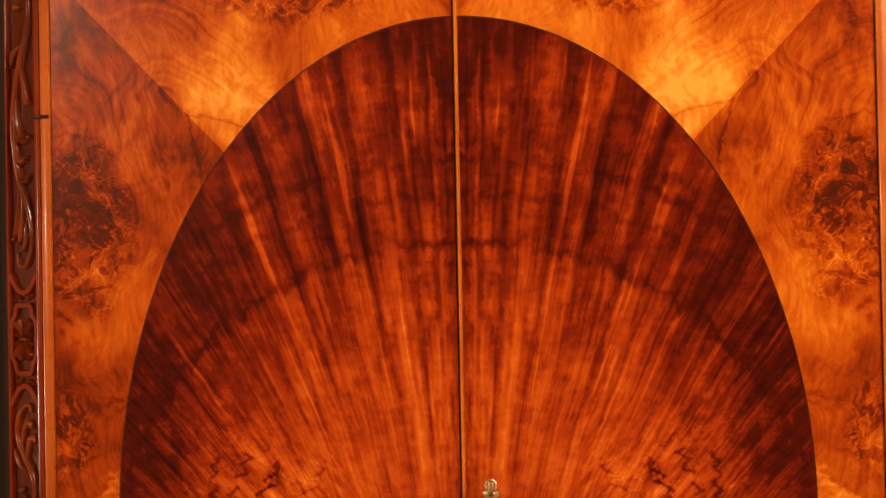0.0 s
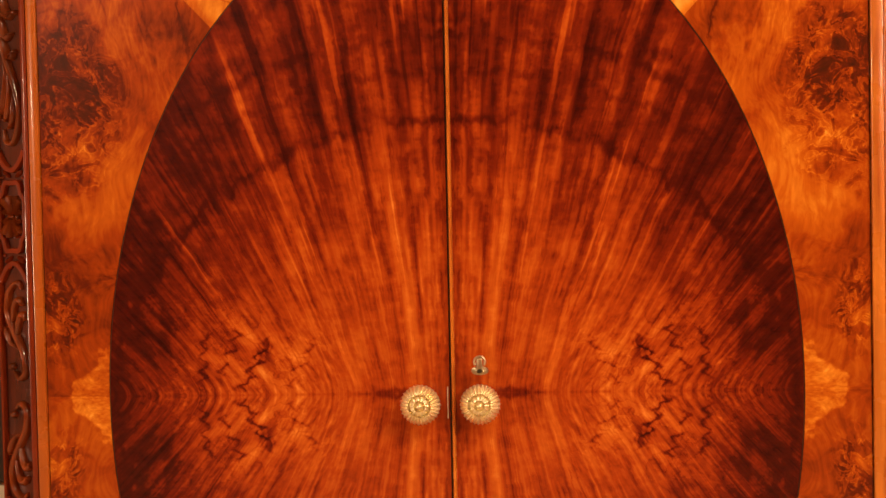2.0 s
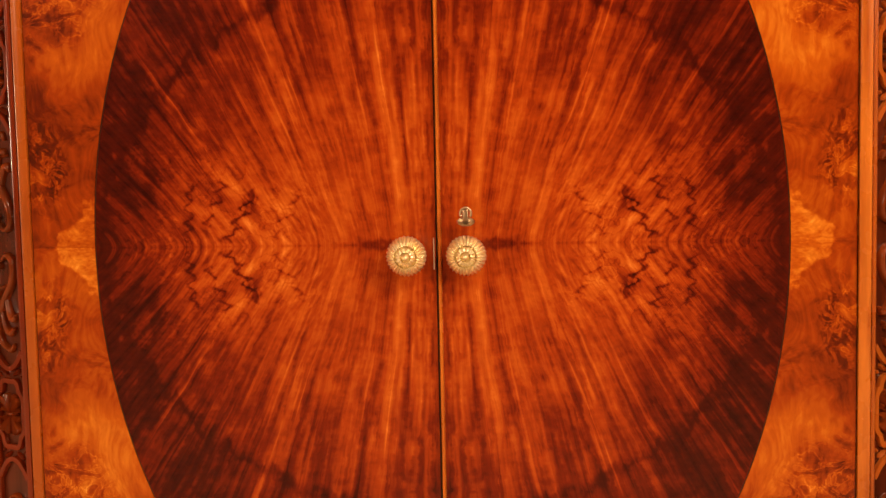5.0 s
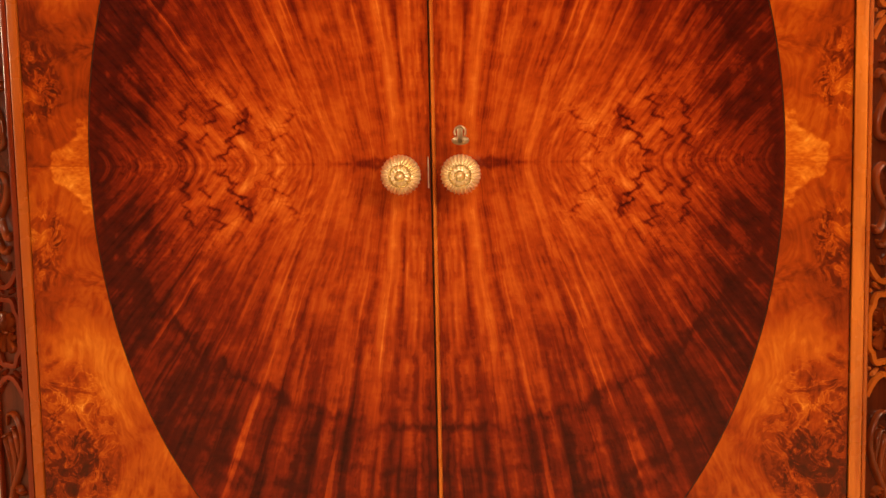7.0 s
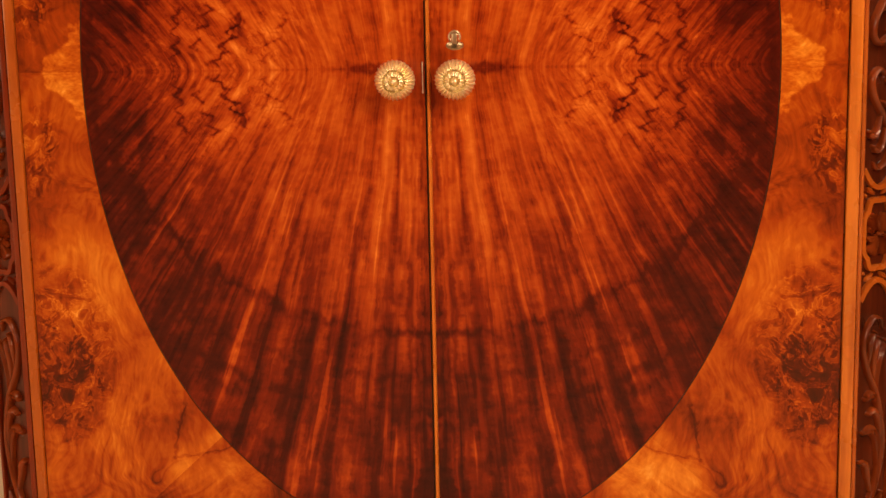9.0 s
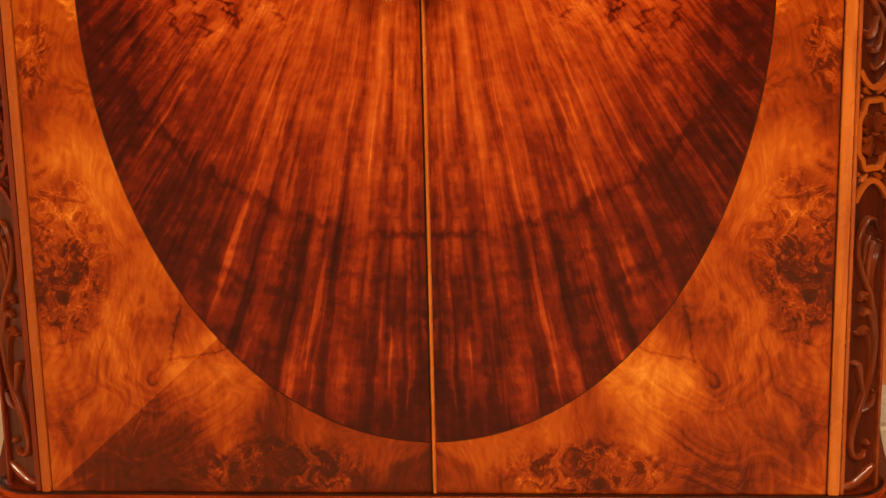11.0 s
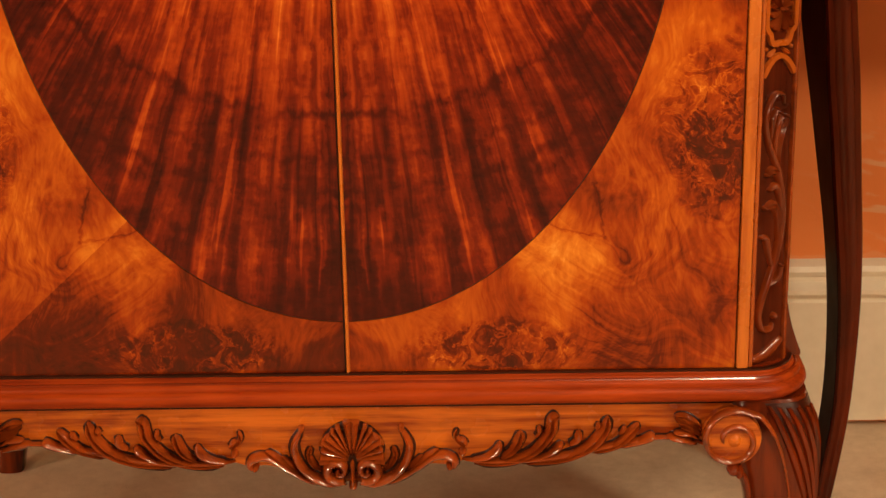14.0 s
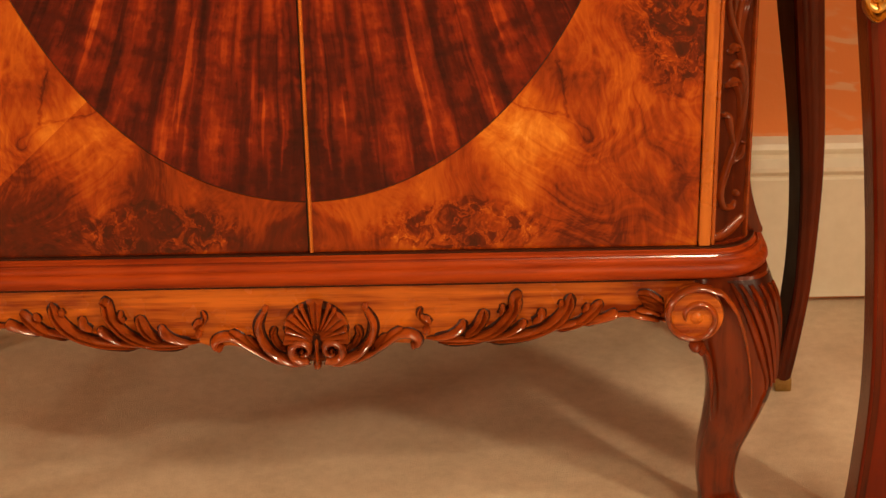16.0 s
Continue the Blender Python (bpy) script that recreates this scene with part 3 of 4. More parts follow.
def flower(bm, z, onto):
    """Four acanthus petals, each of three ribbed lobes, filling the medallion."""
    for i in range(4):
        for lobe, reach, wide in ((-24, 0.84, 0.0066), (24, 0.84, 0.0066), (0, 1.0, 0.0078)):
            t = radians((38, 142, 218, 322)[i] + lobe)
            c, si = math.cos(t) * 0.0170 * reach, math.sin(t) * 0.0300 * reach
            stroke(bm, [(0.12 * c, z + 0.12 * si), (0.5 * c - 0.06 * si * 0.5, z + 0.5 * si + 0.06 * c), (0.85 * c, z + 0.85 * si), (c, z + si)], wide, 0.0066 if lobe else 0.0085, onto, (0.4, 0.5), 5, 0.65, True, 0.001)
    for i in range(4):
        t = radians(90 * i)
        stroke(bm, [(0.002 * math.cos(t), z + 0.003 * math.sin(t)), (0.0085 * math.cos(t), z + 0.015 * math.sin(t))], 0.0042, 0.0046, onto, (0.5, 0.5), 4, 0.6)
    dome(bm, 0, z, 0.0030, 0.0078, onto, 10, 3)


def post_leaves(z0, z1, onto, post, flip=1):
    """A running acanthus scroll from a curled root at z0 to its tip at z1."""
    L = z1 - z0
    w = 0.0190
    P = lambda a, k: (flip * a * w, z0 + L * k)
    short = abs(L) < 0.15
    bm = bmesh.new()
    if short:
        line = [P(0.25, 0.10), P(-0.2, 0.03), P(-0.7, 0.10), P(-0.6, 0.26), P(0.1, 0.46), P(0.65, 0.66), P(0.5, 0.86), P(-0.2, 0.95), P(-0.5, 0.88)]
    else:
        line = [P(0.35, 0.045), P(0.1, 0.020), P(-0.5, 0.030), P(-0.75, 0.10), P(-0.3, 0.20), P(0.25, 0.30), P(0.62, 0.42), P(0.66, 0.52),
                P(0.25, 0.66), P(-0.42, 0.76), P(-0.78, 0.86), P(-0.30, 0.95), P(0.35, 0.955), P(0.50, 0.91)]
    stroke(bm, line, 0.0085, 0.0075, onto, (0.7, 0.5), 7, 0.35)
    dome(bm, flip * 0.42 * w, z0 + L * (0.14 if short else 0.072), 0.0045, 0.0080, onto, 10, 3)
    part("carved_stem", bm, CARVED, post)
    if short:
        leaves = (((0.0, 0.42), (-0.25, 0.58), (-0.55, 0.64), (-0.85, 0.60), 1.0), ((0.35, 0.55), (0.1, 0.72), (-0.25, 0.78), (-0.55, 0.74), 0.9),
                  ((-0.2, 0.32), (0.35, 0.36), (0.70, 0.46), (0.80, 0.52), 0.9))
    else:
        leaves = (((0.10, 0.27), (-0.22, 0.345), (-0.42, 0.395), (-0.80, 0.405), 1.0), ((0.45, 0.36), (0.42, 0.47), (0.02, 0.525), (-0.62, 0.520), 1.3),
                  ((0.62, 0.47), (0.42, 0.565), (0.08, 0.600), (-0.30, 0.590), 1.0), ((0.55, 0.55), (0.25, 0.640), (-0.20, 0.665), (-0.55, 0.650), 1.1),
                  ((-0.25, 0.20), (0.25, 0.215), (0.60, 0.235), (0.80, 0.275), 0.8), ((0.30, 0.62), (0.12, 0.73), (0.35, 0.82), (0.80, 0.865), 1.2),
                  ((-0.05, 0.69), (-0.05, 0.78), (0.12, 0.85), (0.35, 0.880), 0.9), ((-0.45, 0.77), (-0.35, 0.83), (-0.30, 0.87), (0.0, 0.905), 0.8))
    for *way, size in leaves:
        bm = bmesh.new()
        stroke(bm, [P(*p) for p in way], 0.0095 * size, 0.0062 + 0.0010 * size, onto, (0.35, 0.30), 6, 0.55, size > 1.05, 0.001)
        dome(bm, flip * way[-1][0] * w * 0.96, z0 + L * way[-1][1], 0.0026 * size, 0.0078, onto, 8, 2)
        part("carved_leaf", bm, CARVED, post)


def loop_frame(bm, z, onto, half=0.040, wide=0.0200):
    """The flat quatrefoil band round a flower, with its arched arms to the neighbours."""
    pts = []
    for i in range(65):
        t = 2 * math.pi * i / 64
        c, si = math.cos(t), math.sin(t)
        r = 0.94 + 0.075 * abs(math.cos(2 * t)) ** 0.7 - 0.03 * math.cos(8 * t)
        pts.append((wide * 0.98 * r * math.copysign(abs(c) ** 0.72, c), z + half * 0.90 * r * math.copysign(abs(si) ** 0.85, si)))
    stroke(bm, pts, 0.0062, 0.0050, onto, (1, 1), 2, 0.5, flat=True)
    for s in (-1, 1):
        arm = [(a * wide * 1.05, z + s * (half * 1.22 + 0.020 * a * a)) for a in np.linspace(-1, 1, 9)]
        stroke(bm, arm, 0.0062, 0.0050, onto, (1, 1), 3, 0.5, flat=True)
        for q in (-1, 1):
            stroke(bm, [(q * 0.004, z + s * half * 1.03), (q * 0.009, z + s * half * 1.12), (q * 0.015, z + s * half * 1.22)], 0.006, 0.0036, onto, (0.4, 0.6), 4, 0.6, True)
            dome(bm, q * 0.0165, z + s * half * 1.02, 0.0025, 0.0038, onto, 7, 2)


for sx in (-1, 1):
    onto = post_map(sx)
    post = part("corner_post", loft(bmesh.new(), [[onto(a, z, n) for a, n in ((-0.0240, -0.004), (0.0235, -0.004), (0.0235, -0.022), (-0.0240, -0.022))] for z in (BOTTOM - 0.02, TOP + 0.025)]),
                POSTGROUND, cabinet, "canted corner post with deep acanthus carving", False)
    for a0, a1 in ((-0.0243, -0.0218), (0.0205, 0.0243)):
        bm = loft(bmesh.new(), [[onto(a, z, n) for a, n in ((a0, -0.006), (a0, 0.0006), (a0 + 0.001, 0.0018), (a1 - 0.001, 0.0018), (a1, 0.0006), (a1, -0.006))] for z in (BOTTOM - 0.002, TOP + 0.02)])
        part("post_border", bm, CARVEDX if a0 > 0 and sx > 0 else REDUP, post)
    on2 = lambda a, b, n, onto=onto: onto(a - 0.0005, b, n - 0.0040)
    for z in (1.118, 0.752):
        bm = bmesh.new()
        loop_frame(bm, z, on2)
        part("medallion_frame", bm, AMBER if sx > 0 else REDUP, post)
        bm = bmesh.new()
        flower(bm, z, on2)
        part("carved_flower", bm, CARVED, post)
    for z0, z1, flip in ((0.392, 0.674, 1), (0.925, 0.815, 1), (0.945, 1.055, 1), (1.490, 1.182, 1)):
        post_leaves(z0, z1, on2, post, flip)

# ---- base moulding: sweeps round the front and both rounded corners ----
MOULD = [(0.0, 0.3585), (0.006, 0.3585), (0.0085, 0.3565), (0.0085, 0.3535), (0.0105, 0.3515), (0.0150, 0.3500), (0.0170, 0.3475), (0.0172, 0.3440), (0.0205, 0.3425),
         (0.0232, 0.3390), (0.0240, 0.3345), (0.0225, 0.3300), (0.0180, 0.3265), (0.0110, 0.3250), (0.0070, 0.3235), (0.0, 0.3230)]
plan = []
for i in range(13):
    t = math.pi / 2 * i / 12
    plan.append((0.443 + 0.045 * math.sin(t), 0.045 - 0.045 * math.cos(t), math.sin(t), -math.cos(t)))
track = [(0.488, DEPTH, 1, 0)] + plan[::-1] + [(-x, y, -nx, ny) for x, y, nx, ny in plan] + [(-0.488, DEPTH, -1, 0)]
bm = loft(bmesh.new(), [[(x + nx * (o - 0.002), y + ny * (o - 0.002), z) for o, z in MOULD] for x, y, nx, ny in track])
rings = [[(x + nx * o, y + ny * o, z) for o, z in ((0.0, 0.3600), (0.0052, 0.3600), (0.0052, 0.3575), (0.0, 0.3575))] for x, y, nx, ny in track]
part("moulding_line", loft(bmesh.new(), rings), GROUND, cabinet)
rings = [[(x + nx * o, y + ny * o, z) for o, z in ((-0.004, 0.3245), (0.0052, 0.3245), (0.0050, 0.3195), (-0.004, 0.3195))] for x, y, nx, ny in track]
part("moulding_line", loft(bmesh.new(), rings), GROUND, cabinet)
rings = [[(x + nx * o, y + ny * o, z) for o, z in ((0.004, 0.3522), (0.0100, 0.3522), (0.0112, 0.3506), (0.004, 0.3500))] for x, y, nx, ny in track]
part("moulding_line", loft(bmesh.new(), rings), REDUP, cabinet)
part("base_board", loft(bmesh.new(), [[(x - nx * 0.0005, y - ny * 0.0005, z) for x, y, nx, ny in track] for z in (0.326, 0.3582)]), REDUP, cabinet, "", False)
part("base_moulding", bm, RED, cabinet, "polished red mahogany base moulding with rounded corners")

# ogee brackets where the sides meet the moulding
for sx in (-1, 1):
    prof = [(0.4790, 0.437), (0.4835, 0.434), (0.4860, 0.420), (0.4885, 0.405), (0.4930, 0.388), (0.4985, 0.372), (0.5025, 0.362), (0.5025, 0.357), (0.4790, 0.357)]
    bm = loft(bmesh.new(), [[(sx * x + (0.0045 if sx < 0 else 0.0), y, z) for x, z in prof] for y in (0.040, DEPTH - 0.02)])
    part("side_bracket", bm, LEGWOOD, cabinet)
    onto = post_map(sx)
    bm = bmesh.new()
    stroke(bm, [(-0.024, 0.367), (-0.006, 0.3685), (0.010, 0.377), (0.022, 0.386)], 0.013, 0.0045, lambda a, b, n, onto=onto: onto(a, b - 0.002, n - 0.004), (0.7, 0.7), 6, 0.5)
    part("post_foot", bm, CARVED, cabinet)


# ---- apron with its shaped lower edge ----
EDGE = [(0.0, 0.228), (0.02, 0.226), (0.045, 0.231), (0.070, 0.243), (0.090, 0.249), (0.112, 0.2475), (0.133, 0.2545), (0.170, 0.2510), (0.212, 0.2530), (0.255, 0.2605), (0.298, 0.2695), (0.336, 0.2770), (0.360, 0.2765), (0.383, 0.272), (0.405, 0.262), (0.440, 0.250)]


def apron_low(x):
    return float(np.interp(abs(x), *zip(*EDGE)))


rows = []
for x in np.linspace(-0.44, 0.44, 133):
    z = apron_low(x)
    rows.append([(x, y, q) for y, q in ((-0.0035, 0.3235), (-0.0035, z + 0.004), (-0.0015, z), (0.016, z), (0.016, 0.3235))])
part("apron", loft(bmesh.new(), rows), APRON, cabinet, "golden walnut apron with a shaped lower edge", True, 50)


def apron_map(sx):
    return lambda a, b, n: (sx * a, -0.0035 - n, b)


# centre shell: broad lobes with thin ribs between them
face = apron_map(1)
HUB = (0.0040, 0.2565)
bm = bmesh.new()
# dark backing, so the grooves between the lobes look shaded
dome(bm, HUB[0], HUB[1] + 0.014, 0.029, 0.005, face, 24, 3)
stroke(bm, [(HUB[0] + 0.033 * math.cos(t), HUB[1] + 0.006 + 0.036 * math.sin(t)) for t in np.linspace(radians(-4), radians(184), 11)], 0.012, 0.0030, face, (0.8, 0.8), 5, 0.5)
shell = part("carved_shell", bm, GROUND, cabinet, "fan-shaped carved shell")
for angle, reach, wide, name in ((4, 0.037, 0.0150, "shell_lobe"), (42, 0.0425, 0.0200, "shell_lobe"), (90, 0.0500, 0.0200, "shell_lobe"), (138, 0.0425, 0.0200, "shell_lobe"), (176, 0.037, 0.0150, "shell_lobe"),
                                 (23, 0.0375, 0.0075, "shell_rib"), (60, 0.0450, 0.0062, "shell_rib"), (70, 0.0475, 0.0062, "shell_rib"), (110, 0.0475, 0.0062, "shell_rib"), (120, 0.0450, 0.0062, "shell_rib"), (157, 0.0375, 0.0075, "shell_rib")):
    c, si = math.cos(radians(angle)), math.sin(radians(angle))
    bm = bmesh.new()
    stroke(bm, [(HUB[0] + reach * k * c, HUB[1] + reach * k * si) for k in (0.12, 0.45, 0.8, 1.0)], wide, 0.0120 if wide > 0.01 else 0.0095, face, (0.22, 0.85), 7, 0.88, wide > 0.013, 0.004)
    part(name, bm, CARVEDX, shell)
bm = bmesh.new()
stroke(bm, [(0.004, 0.258), (0.004, 0.246), (0.004, 0.234), (0.004, 0.226)], 0.0062, 0.0140, face, (0.9, 0.7), 5, 0.3)
dome(bm, 0.004, 0.2255, 0.0055, 0.0150, face, 10, 3)
part("carved_drop", bm, CARVEDX, cabinet)

# acanthus leaves of a spray, root to tip, and how wide each is
SPRAY = ((((0.133, 0.257), (0.152, 0.261), (0.164, 0.270), (0.167, 0.280)), 0.0085), (((0.167, 0.259), (0.180, 0.268), (0.188, 0.281), (0.190, 0.292)), 0.0115),
         (((0.138, 0.253), (0.176, 0.255), (0.204, 0.267), (0.222, 0.289), (0.225, 0.306), (0.232, 0.311)), 0.0125), (((0.206, 0.284), (0.210, 0.291), (0.210, 0.298)), 0.0052),
         (((0.202, 0.254), (0.221, 0.264), (0.232, 0.273), (0.236, 0.278)), 0.0076), (((0.243, 0.274), (0.252, 0.281), (0.254, 0.292)), 0.0082),
         (((0.191, 0.253), (0.234, 0.258), (0.264, 0.271), (0.281, 0.290), (0.286, 0.309)), 0.0130), (((0.272, 0.293), (0.277, 0.301)), 0.0046),
         (((0.268, 0.265), (0.294, 0.273), (0.311, 0.288), (0.320, 0.300)), 0.0102), (((0.298, 0.287), (0.306, 0.296)), 0.0046),
         (((0.298, 0.271), (0.319, 0.277), (0.332, 0.283), (0.338, 0.286)), 0.0090), (((0.384, 0.274), (0.368, 0.280), (0.350, 0.284)), 0.0080),
         (((0.386, 0.280), (0.374, 0.287), (0.358, 0.288)), 0.0060))
for sx in (-1, 1):
    onto = apron_map(sx)
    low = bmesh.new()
    d = 0.004 * sx
    at = lambda pts, d=d: [(a + d, b) for a, b in pts]
    # the C-scroll that cups the shell and rolls up into a volute under it
    bm = bmesh.new()
    roll = spiral(0.0165, 0.2450, 0.0142, 0.0046, 240, 1.25, 22)
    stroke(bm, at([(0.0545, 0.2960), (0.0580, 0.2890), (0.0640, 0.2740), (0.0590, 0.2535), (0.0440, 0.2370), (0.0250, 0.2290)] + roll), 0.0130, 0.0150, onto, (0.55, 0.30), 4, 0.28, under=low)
    dome(bm, 0.0165 + d, 0.2450, 0.0032, 0.0150, onto, 9, 3)
    dome(bm, 0.0550 + d, 0.2955, 0.0040, 0.0160, onto, 9, 3)
    part("carved_c_scroll", bm, CARVEDX, cabinet)
    bm = bmesh.new()
    stroke(bm, at([(0.0450, 0.2730), (0.0480, 0.2620), (0.0420, 0.2500), (0.0340, 0.2450)]), 0.0085, 0.0090, onto, (0.5, 0.4), 6, 0.4, True, under=low)
    part("carved_leaf", bm, CARVEDX, cabinet)
    # leaf that runs outwards from it and ends in a curl
    bm = bmesh.new()
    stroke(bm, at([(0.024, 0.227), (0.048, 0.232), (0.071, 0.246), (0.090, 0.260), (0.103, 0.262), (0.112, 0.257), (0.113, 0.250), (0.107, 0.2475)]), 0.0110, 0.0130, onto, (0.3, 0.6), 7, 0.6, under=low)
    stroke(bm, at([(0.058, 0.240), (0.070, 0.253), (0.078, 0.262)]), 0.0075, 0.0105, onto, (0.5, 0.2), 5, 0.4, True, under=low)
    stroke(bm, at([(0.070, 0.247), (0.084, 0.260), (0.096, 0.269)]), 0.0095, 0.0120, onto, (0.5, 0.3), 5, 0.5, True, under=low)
    dome(bm, 0.108 + d, 0.2485, 0.0046, 0.0150, onto, 9, 3)
    part("carved_leaf", bm, CARVEDX, cabinet)
    bm = bmesh.new()
    stroke(bm, [(0.130, 0.272), (0.124, 0.278), (0.119, 0.285), (0.121, 0.294)], 0.0072, 0.0116, onto, (0.7, 0.2), 5, 0.4, True, under=low)
    stroke(bm, [(0.132, 0.273), (0.127, 0.280), (0.120, 0.281)], 0.0060, 0.0100, onto, (0.6, 0.3), 5, 0.4, under=low)
    dome(bm, 0.1265, 0.2655, 0.0050, 0.0135, onto, 9, 3)
    part("carved_flame", bm, CARVEDX, cabinet)
    # acanthus spray along the lower edge, leaves rising outwards
    bm = bmesh.new()
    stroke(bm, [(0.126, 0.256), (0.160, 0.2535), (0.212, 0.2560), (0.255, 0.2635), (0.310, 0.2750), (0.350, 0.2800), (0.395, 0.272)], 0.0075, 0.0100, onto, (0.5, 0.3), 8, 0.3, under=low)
    spray = part("carved_acanthus_spray", bm, CARVEDX, cabinet, "acanthus leaves carved in relief")
    for way, wide in SPRAY:
        bm = bmesh.new()
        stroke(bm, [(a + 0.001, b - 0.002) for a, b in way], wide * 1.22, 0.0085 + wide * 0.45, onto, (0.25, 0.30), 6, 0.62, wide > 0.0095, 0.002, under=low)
        part("carved_leaf", bm, CARVEDX, spray)
    for way in (((0.3890, 0.2930), (0.3730, 0.3040), (0.3590, 0.3060)), ((0.3890, 0.2880), (0.3750, 0.2975), (0.3605, 0.3010)), ((0.3900, 0.2830), (0.3770, 0.2910), (0.3650, 0.2950))):
        bm = bmesh.new()
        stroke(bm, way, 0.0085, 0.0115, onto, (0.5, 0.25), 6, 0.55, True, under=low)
        part("carved_knee_leaf", bm, CARVEDX, cabinet)
    part("carving_ground", low, GROUND, cabinet, "waxed ground round the carving, recess shade in its colour")


# ---- cabriole legs ----
LEG = [(0.324, 0.458, 0.042, 0.050), (0.300, 0.464, 0.034, 0.052), (0.270, 0.469, 0.027, 0.0500), (0.235, 0.475, 0.020, 0.0440), (0.200, 0.480, 0.014, 0.0390), (0.165, 0.477, 0.015, 0.0335),
       (0.130, 0.470, 0.020, 0.0285), (0.095, 0.463, 0.028, 0.0245), (0.060, 0.4605, 0.030, 0.0225), (0.035, 0.464, 0.026, 0.0235), (0.016, 0.470, 0.020, 0.028), (0.004, 0.472, 0.018, 0.030), (0.0, 0.472, 0.018, 0.027)]


def leg_ring(z, cx, cy, r, sx, sy):
    ring = []
    for i in range(28):
        t = 2 * math.pi * i / 28
        c, s = math.cos(t), math.sin(t)
        k = r / (abs(c) ** 3.2 + abs(s) ** 3.2) ** (1 / 3.2)
        ring.append((sx * (cx + k * c), (cy + k * s) if sy > 0 else (DEPTH - cy - k * s), z))
    return ring


def leg_at(z):
    zs = [row[0] for row in LEG][::-1]
    return [float(np.interp(z, zs, [row[n] for row in LEG][::-1])) for n in (1, 2, 3)]


for sx in (-1, 1):
    for sy in (1, -1):
        rows = LEG if sy > 0 else [(z, 0.462 + 0.058 * (1 - z / 0.324) ** 0.9, 0.025, 0.028 - 0.010 * (1 - z / 0.324)) for z, x, y, r in LEG]
        levels = spline(rows, 4)
        leg = part("cabriole_leg", loft(bmesh.new(), [leg_ring(z, x, y, r, sx, sy) for z, x, y, r in levels]), LEGWOOD, cabinet, "carved cabriole leg with scrolled knee" if sy > 0 else "plain splayed back leg", True, 60)
        if sy < 0:
            continue
        onto = lambda a, b, n, sx=sx: (sx * a, -0.0245 - n, b)
        # volute on the front of the knee
        bm = bmesh.new()
        rings = []
        for y, r in ((0.02, 0.0320), (-0.022, 0.0320), (-0.0255, 0.0310), (-0.0265, 0.028)):
            rings.append([(sx * (0.4215 + r * math.cos(2 * math.pi * i / 36)), y, 0.2855 + r * math.sin(2 * math.pi * i / 36)) for i in range(36)])
        loft(bm, rings)
        part("knee_disc", bm, APRON, leg, "golden scrolled volute")
        bm = bmesh.new()
        line = [(0.4885, 0.170), (0.4870, 0.205), (0.4800, 0.250), (0.4680, 0.288), (0.4520, 0.311)] + spiral(0.4225, 0.2845, 0.0365, 0.0110, 55, 1.40, 36)
        stroke(bm, line, 0.0078, 0.0070, onto, (0.4, 0.9), 2, 0.2)
        part("knee_volute", bm, CARVEDX, leg)
        bm = bmesh.new()
        dome(bm, 0.4235, 0.2840, 0.0082, 0.0055, onto, 16, 4)
        part("volute_eye", bm, APRON, leg)
        bm = bmesh.new()
        stroke(bm, [(0.4270, 0.2545), (0.4300, 0.2475), (0.4275, 0.2415)], 0.011, 0.012, onto, (0.8, 0.8), 5, 0.5)
        dome(bm, 0.4235, 0.2500, 0.0080, 0.014, onto, 10, 3)
        stroke(bm, [(0.4310, 0.2470), (0.4395, 0.230), (0.4440, 0.195), (0.4455, 0.150)], 0.0070, 0.0050, lambda a, b, n, sx=sx: (sx * a, -0.0205 - n + (0.235 - b) * 0.06, b), (0.8, 0.2), 6, 0.3)
        part("knee_drop", bm, LEGWOOD, leg)
        # flutes fanning round the outer corner of the knee, on a ground darkened for shade
        def knee(t, z, h, side=0.0, sx=sx):
            cx, cy, r = leg_at(z)
            c, s = math.cos(t), math.sin(t)
            rr = r / (abs(c) ** 3.2 + abs(s) ** 3.2) ** (1 / 3.2)
            return (sx * (cx + (rr + h) * c - s * side), cy + (rr + h) * s + c * side, z)

        rings = []
        for j in range(13):
            q = j / 12
            z = 0.3205 - q * 0.150
            t0, t1 = radians(-92 + 42 * q ** 0.7), radians(-22 + 8 * q)
            outer = [knee(t0 + (t1 - t0) * i / 8, z, 0.0008) for i in range(9)]
            inner = [knee(t0 + (t1 - t0) * i / 8, z, -0.004) for i in range(9)]
            rings.append(outer + inner[::-1])
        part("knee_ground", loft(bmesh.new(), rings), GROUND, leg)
        for k in range(6):
            rings = []
            for j in range(11):
                q = j / 10
                z = 0.3190 - 0.0015 * k - q * (0.128 - 0.004 * k)
                t = radians(-88 + 11.5 * k + (36 - 4.5 * k) * q ** 0.8)
                w = 0.0048 * (0.40 + 0.60 * math.sin(math.pi * (0.15 + 0.80 * q)))
                rings.append([knee(t, z, h, a) for a, h in ((-w, -0.002), (-w * 0.75, w * 0.75), (0, w * 1.25), (w * 0.75, w * 0.75), (w, -0.002))])
            part("knee_flute", loft(bmesh.new(), rings), LEGWOOD, leg)


# ---- door knobs and key ----
def knob_profile_ring(r, y, z0, x0, flutes, depth, seg=120):
    ring = []
    for i in range(seg):
        t = 2 * math.pi * i / seg
        k = r * (1 + depth * math.cos(flutes * t))
        ring.append((x0 + k * math.cos(t), y, z0 + k * math.sin(t)))
    return ring


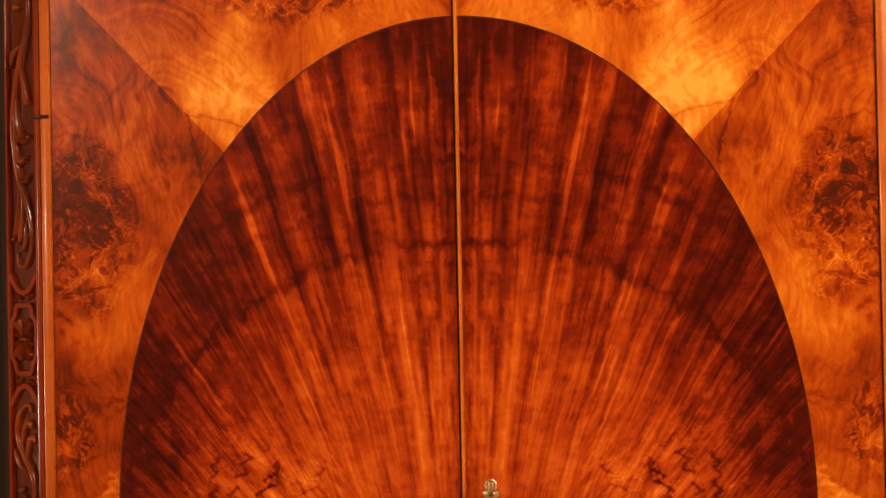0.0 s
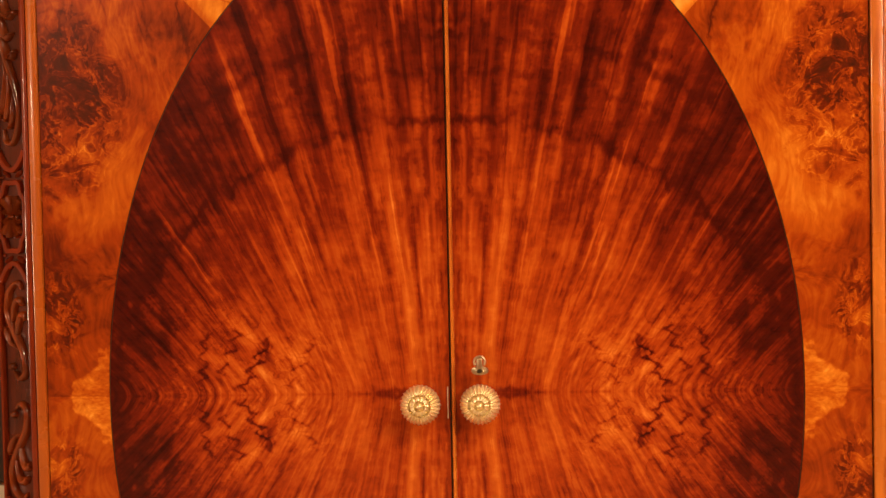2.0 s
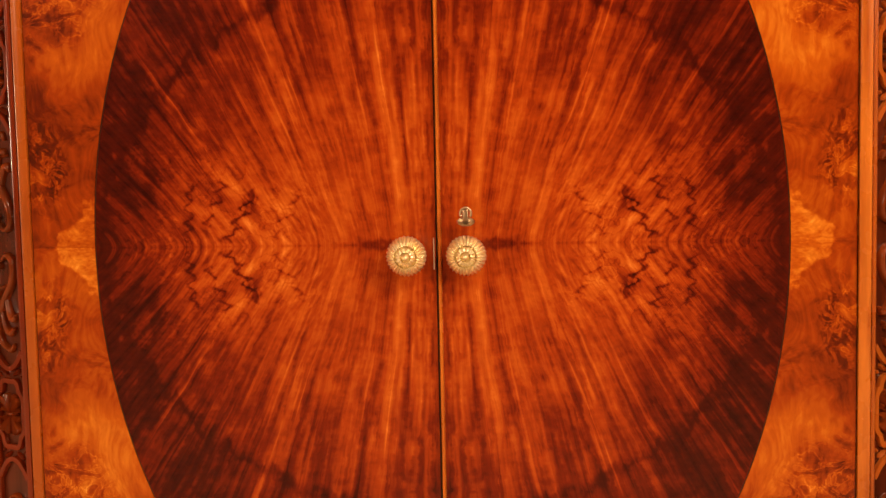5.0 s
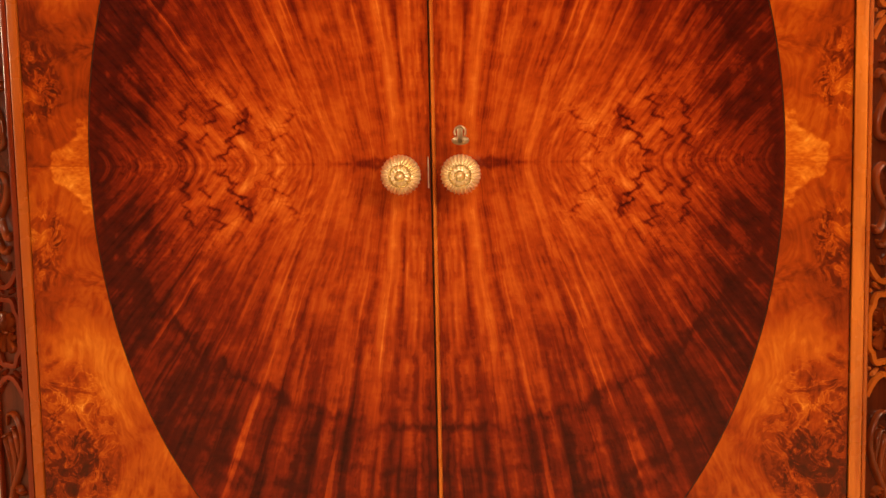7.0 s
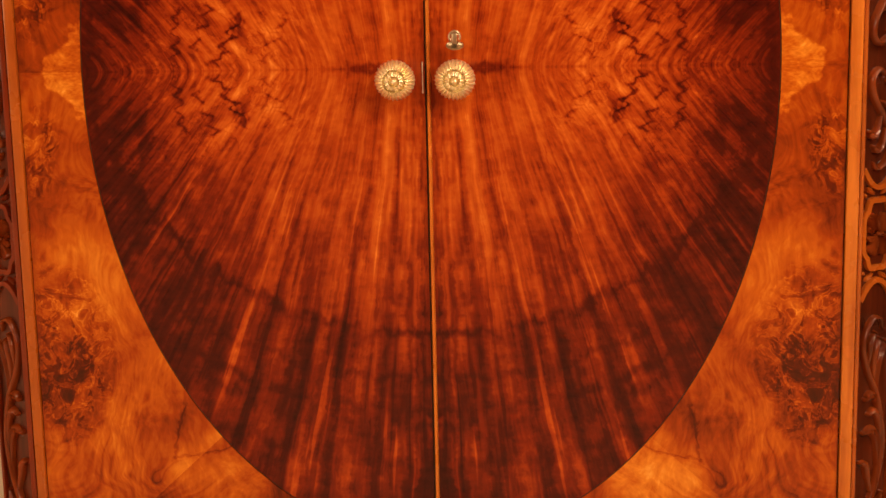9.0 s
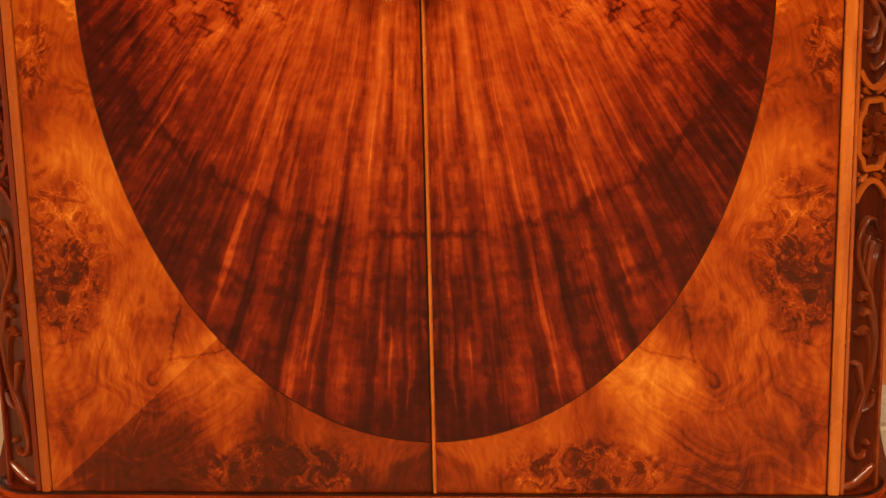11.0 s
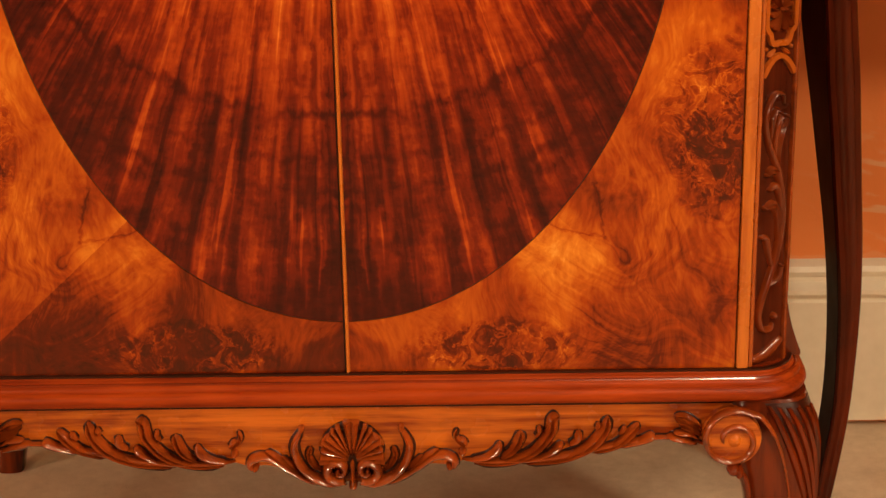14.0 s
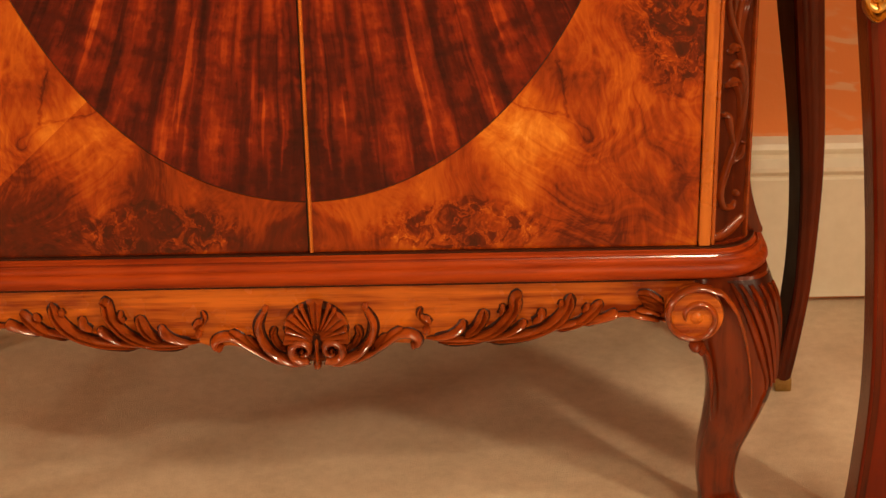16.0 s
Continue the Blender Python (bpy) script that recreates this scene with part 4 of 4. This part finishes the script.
for sx in (-1, 1):
    kx, kz = MID_X + sx * 0.0304 - 0.0006, 0.9207
    rings = []
    for r, y, n, d in ((0.0085, 0.0, 0, 0), (0.0085, -0.010, 0, 0), (0.0120, -0.013, 0, 0), (0.0195, -0.0155, 30, 0.01), (0.0207, -0.0185, 30, 0.025), (0.0207, -0.0215, 30, 0.045),
                       (0.0190, -0.0262, 30, 0.07), (0.0155, -0.0300, 30, 0.10), (0.0122, -0.0316, 30, 0.05), (0.0114, -0.0275, 0, 0), (0.0106, -0.0280, 14, 0.03), (0.0088, -0.0328, 14, 0.12),
                       (0.0060, -0.0338, 14, 0.04), (0.0053, -0.0305, 0, 0), (0.0036, -0.0330, 0, 0), (0.0030, -0.0356, 0, 0), (0.0016, -0.0368, 0, 0), (0.0003, -0.0371, 0, 0)):
        rings.append(knob_profile_ring(r * 0.97, y, kz, kx, n, d))
    part("door_knob", loft(bmesh.new(), rings), BRASS, doors[sx], "round fluted brass knob", True, 50)

bm = bmesh.new()
kx, kz = 0.0318, 0.9555
rings = []
for r, y in ((0.0030, 0.0), (0.0030, -0.020), (0.0074, -0.021), (0.0078, -0.023), (0.0074, -0.025), (0.0035, -0.026), (0.0032, -0.030)):
    rings.append([(kx + r * 1.15 * math.cos(2 * math.pi * i / 20), y, kz + r * 0.62 * math.sin(2 * math.pi * i / 20)) for i in range(20)])
loft(bm, rings)
block(bm, kx - 0.0030, kx + 0.0030, -0.030, -0.026, kz - 0.004, kz + 0.013, 0.001)
bow = []
for i in range(25):
    t = radians(-35 + 250 * i / 24)
    c, s = math.cos(t), math.sin(t)
    cx, cz = kx + 0.0002, kz + 0.0090
    bow.append([(cx + (0.0054 + 0.0013 * math.cos(q)) * c, -0.028 + 0.0013 * math.sin(q), cz + (0.0056 + 0.0013 * math.cos(q)) * s) for q in np.linspace(0, 2 * math.pi, 9)[:-1]])
loft(bm, bow)
tagged(part("key", bm, STEEL, None, "small worn steel key standing in the lock above the knob"), "", "key")

# ---- the writing table beside it: only its near end shows ----
table = tagged(new("side_table"), "dark mahogany side table with tall cabriole legs and gilt mounts", "table")
# height, front-left edge, right edge, depth of the side face
REAR = [(0.900, 0.540, 0.585, 0.28), (0.800, 0.555, 0.596, 0.25), (0.666, 0.570, 0.608, 0.198), (0.596, 0.575, 0.615, 0.163), (0.524, 0.583, 0.620, 0.138), (0.451, 0.590, 0.625, 0.112),
        (0.376, 0.598, 0.630, 0.092), (0.300, 0.604, 0.632, 0.082), (0.222, 0.606, 0.630, 0.074), (0.142, 0.604, 0.625, 0.072), (0.060, 0.593, 0.614, 0.060), (0.018, 0.588, 0.607, 0.050)]
FRONT = [(0.900, 0.558, 0.660, 0.070), (0.800, 0.566, 0.664, 0.064), (0.640, 0.580, 0.674, 0.056), (0.500, 0.596, 0.680, 0.050), (0.340, 0.610, 0.684, 0.047), (0.200, 0.616, 0.676, 0.045), (0.085, 0.611, 0.658, 0.044), (0.018, 0.605, 0.645, 0.044)]


def table_leg(rows, y, wood, name_label, flank=None):
    levels = spline(rows, 6)
    bm = loft(bmesh.new(), [[(a + 0.002, y, z), (a + (b - a) * 0.5, y - 0.004, z), (b - 0.002, y, z), (b, y + 0.003, z), (b, y + d, z), (a, y + d, z), (a, y + 0.003, z)] for z, a, b, d in levels])
    leg = part("table_leg", bm, wood, table, name_label, True, 50)
    z, a, b, d = levels[-1]
    part("foot_mount", box(a - 0.0015, b + 0.0015, y - 0.0015, y + d + 0.0015, 0.0, z + 0.002, 0.003), DULLGILT, leg, "worn gilt foot cap")
    # dark stringing down the face's edges
    for e in (0, 1):
        bm = loft(bmesh.new(), [[((a + 0.0022 if e == 0 else b - 0.0085), y - 0.0016 - 0.0006, z), ((a + 0.0085 if e == 0 else b - 0.0022), y - 0.0016 - 0.0006, z),
                                 ((a + 0.0085 if e == 0 else b - 0.0022), y + 0.003, z), ((a + 0.0022 if e == 0 else b - 0.0085), y + 0.003, z)] for z, a, b, d in levels[:-1]])
        part("leg_border", bm, TABLEWOOD, leg)
    # side face: shade painted near-black unless a flank wood is given
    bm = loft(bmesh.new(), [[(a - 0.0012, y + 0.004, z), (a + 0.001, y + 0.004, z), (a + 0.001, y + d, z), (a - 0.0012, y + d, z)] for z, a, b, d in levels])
    part("leg_side", bm, flank or TABLEDARK, leg, "" if flank else "side face coloured near-black for its shade")
    return leg


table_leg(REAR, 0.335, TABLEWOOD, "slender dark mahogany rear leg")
front_leg = table_leg(FRONT, -0.050, TABLERED, "red veneered front leg with a gilt mount", TABLEWOOD)
for rows, y in ((REAR, 0.335), (FRONT, -0.050)):
    mirrored = [(z, 2.00 - b, 2.00 - a, d) for z, a, b, d in rows]
    table_leg(mirrored, y, TABLEWOOD, "slender dark mahogany leg")
part("table_rail", box(0.57, 1.44, -0.03, 0.56, 0.90, 1.00, 0.004), TABLEWOOD, table)
part("table_top", box(0.535, 1.47, -0.10, 0.60, 1.00, 1.03, 0.008), TABLEWOOD, table)
# gilt mount on the front leg's shoulder
bm = bmesh.new()
gilt = lambda a, b, n: (a, -0.054 - n, b)
for j, (z, r) in enumerate(((0.780, 0.020), (0.755, 0.017), (0.730, 0.016), (0.708, 0.017), (0.690, 0.013), (0.674, 0.012), (0.660, 0.012), (0.648, 0.009), (0.637, 0.006))):
    x = float(np.interp(z, (0.64, 0.80), (0.584, 0.572)))
    stroke(bm, [(x - 0.010, z + 0.016), (x - 0.006, z), (x + 0.006, z - 0.008), (x + 0.022, z + 0.010)], r * 1.3, 0.010, gilt, (0.6, 0.5), 5, 0.5, j % 2 == 0)
    dome(bm, x + 0.004, z + 0.004, r * 0.7, 0.013, gilt, 10, 3)
part("gilt_mount", bm, GILT, front_leg, "bright gilt bronze leaf mount")
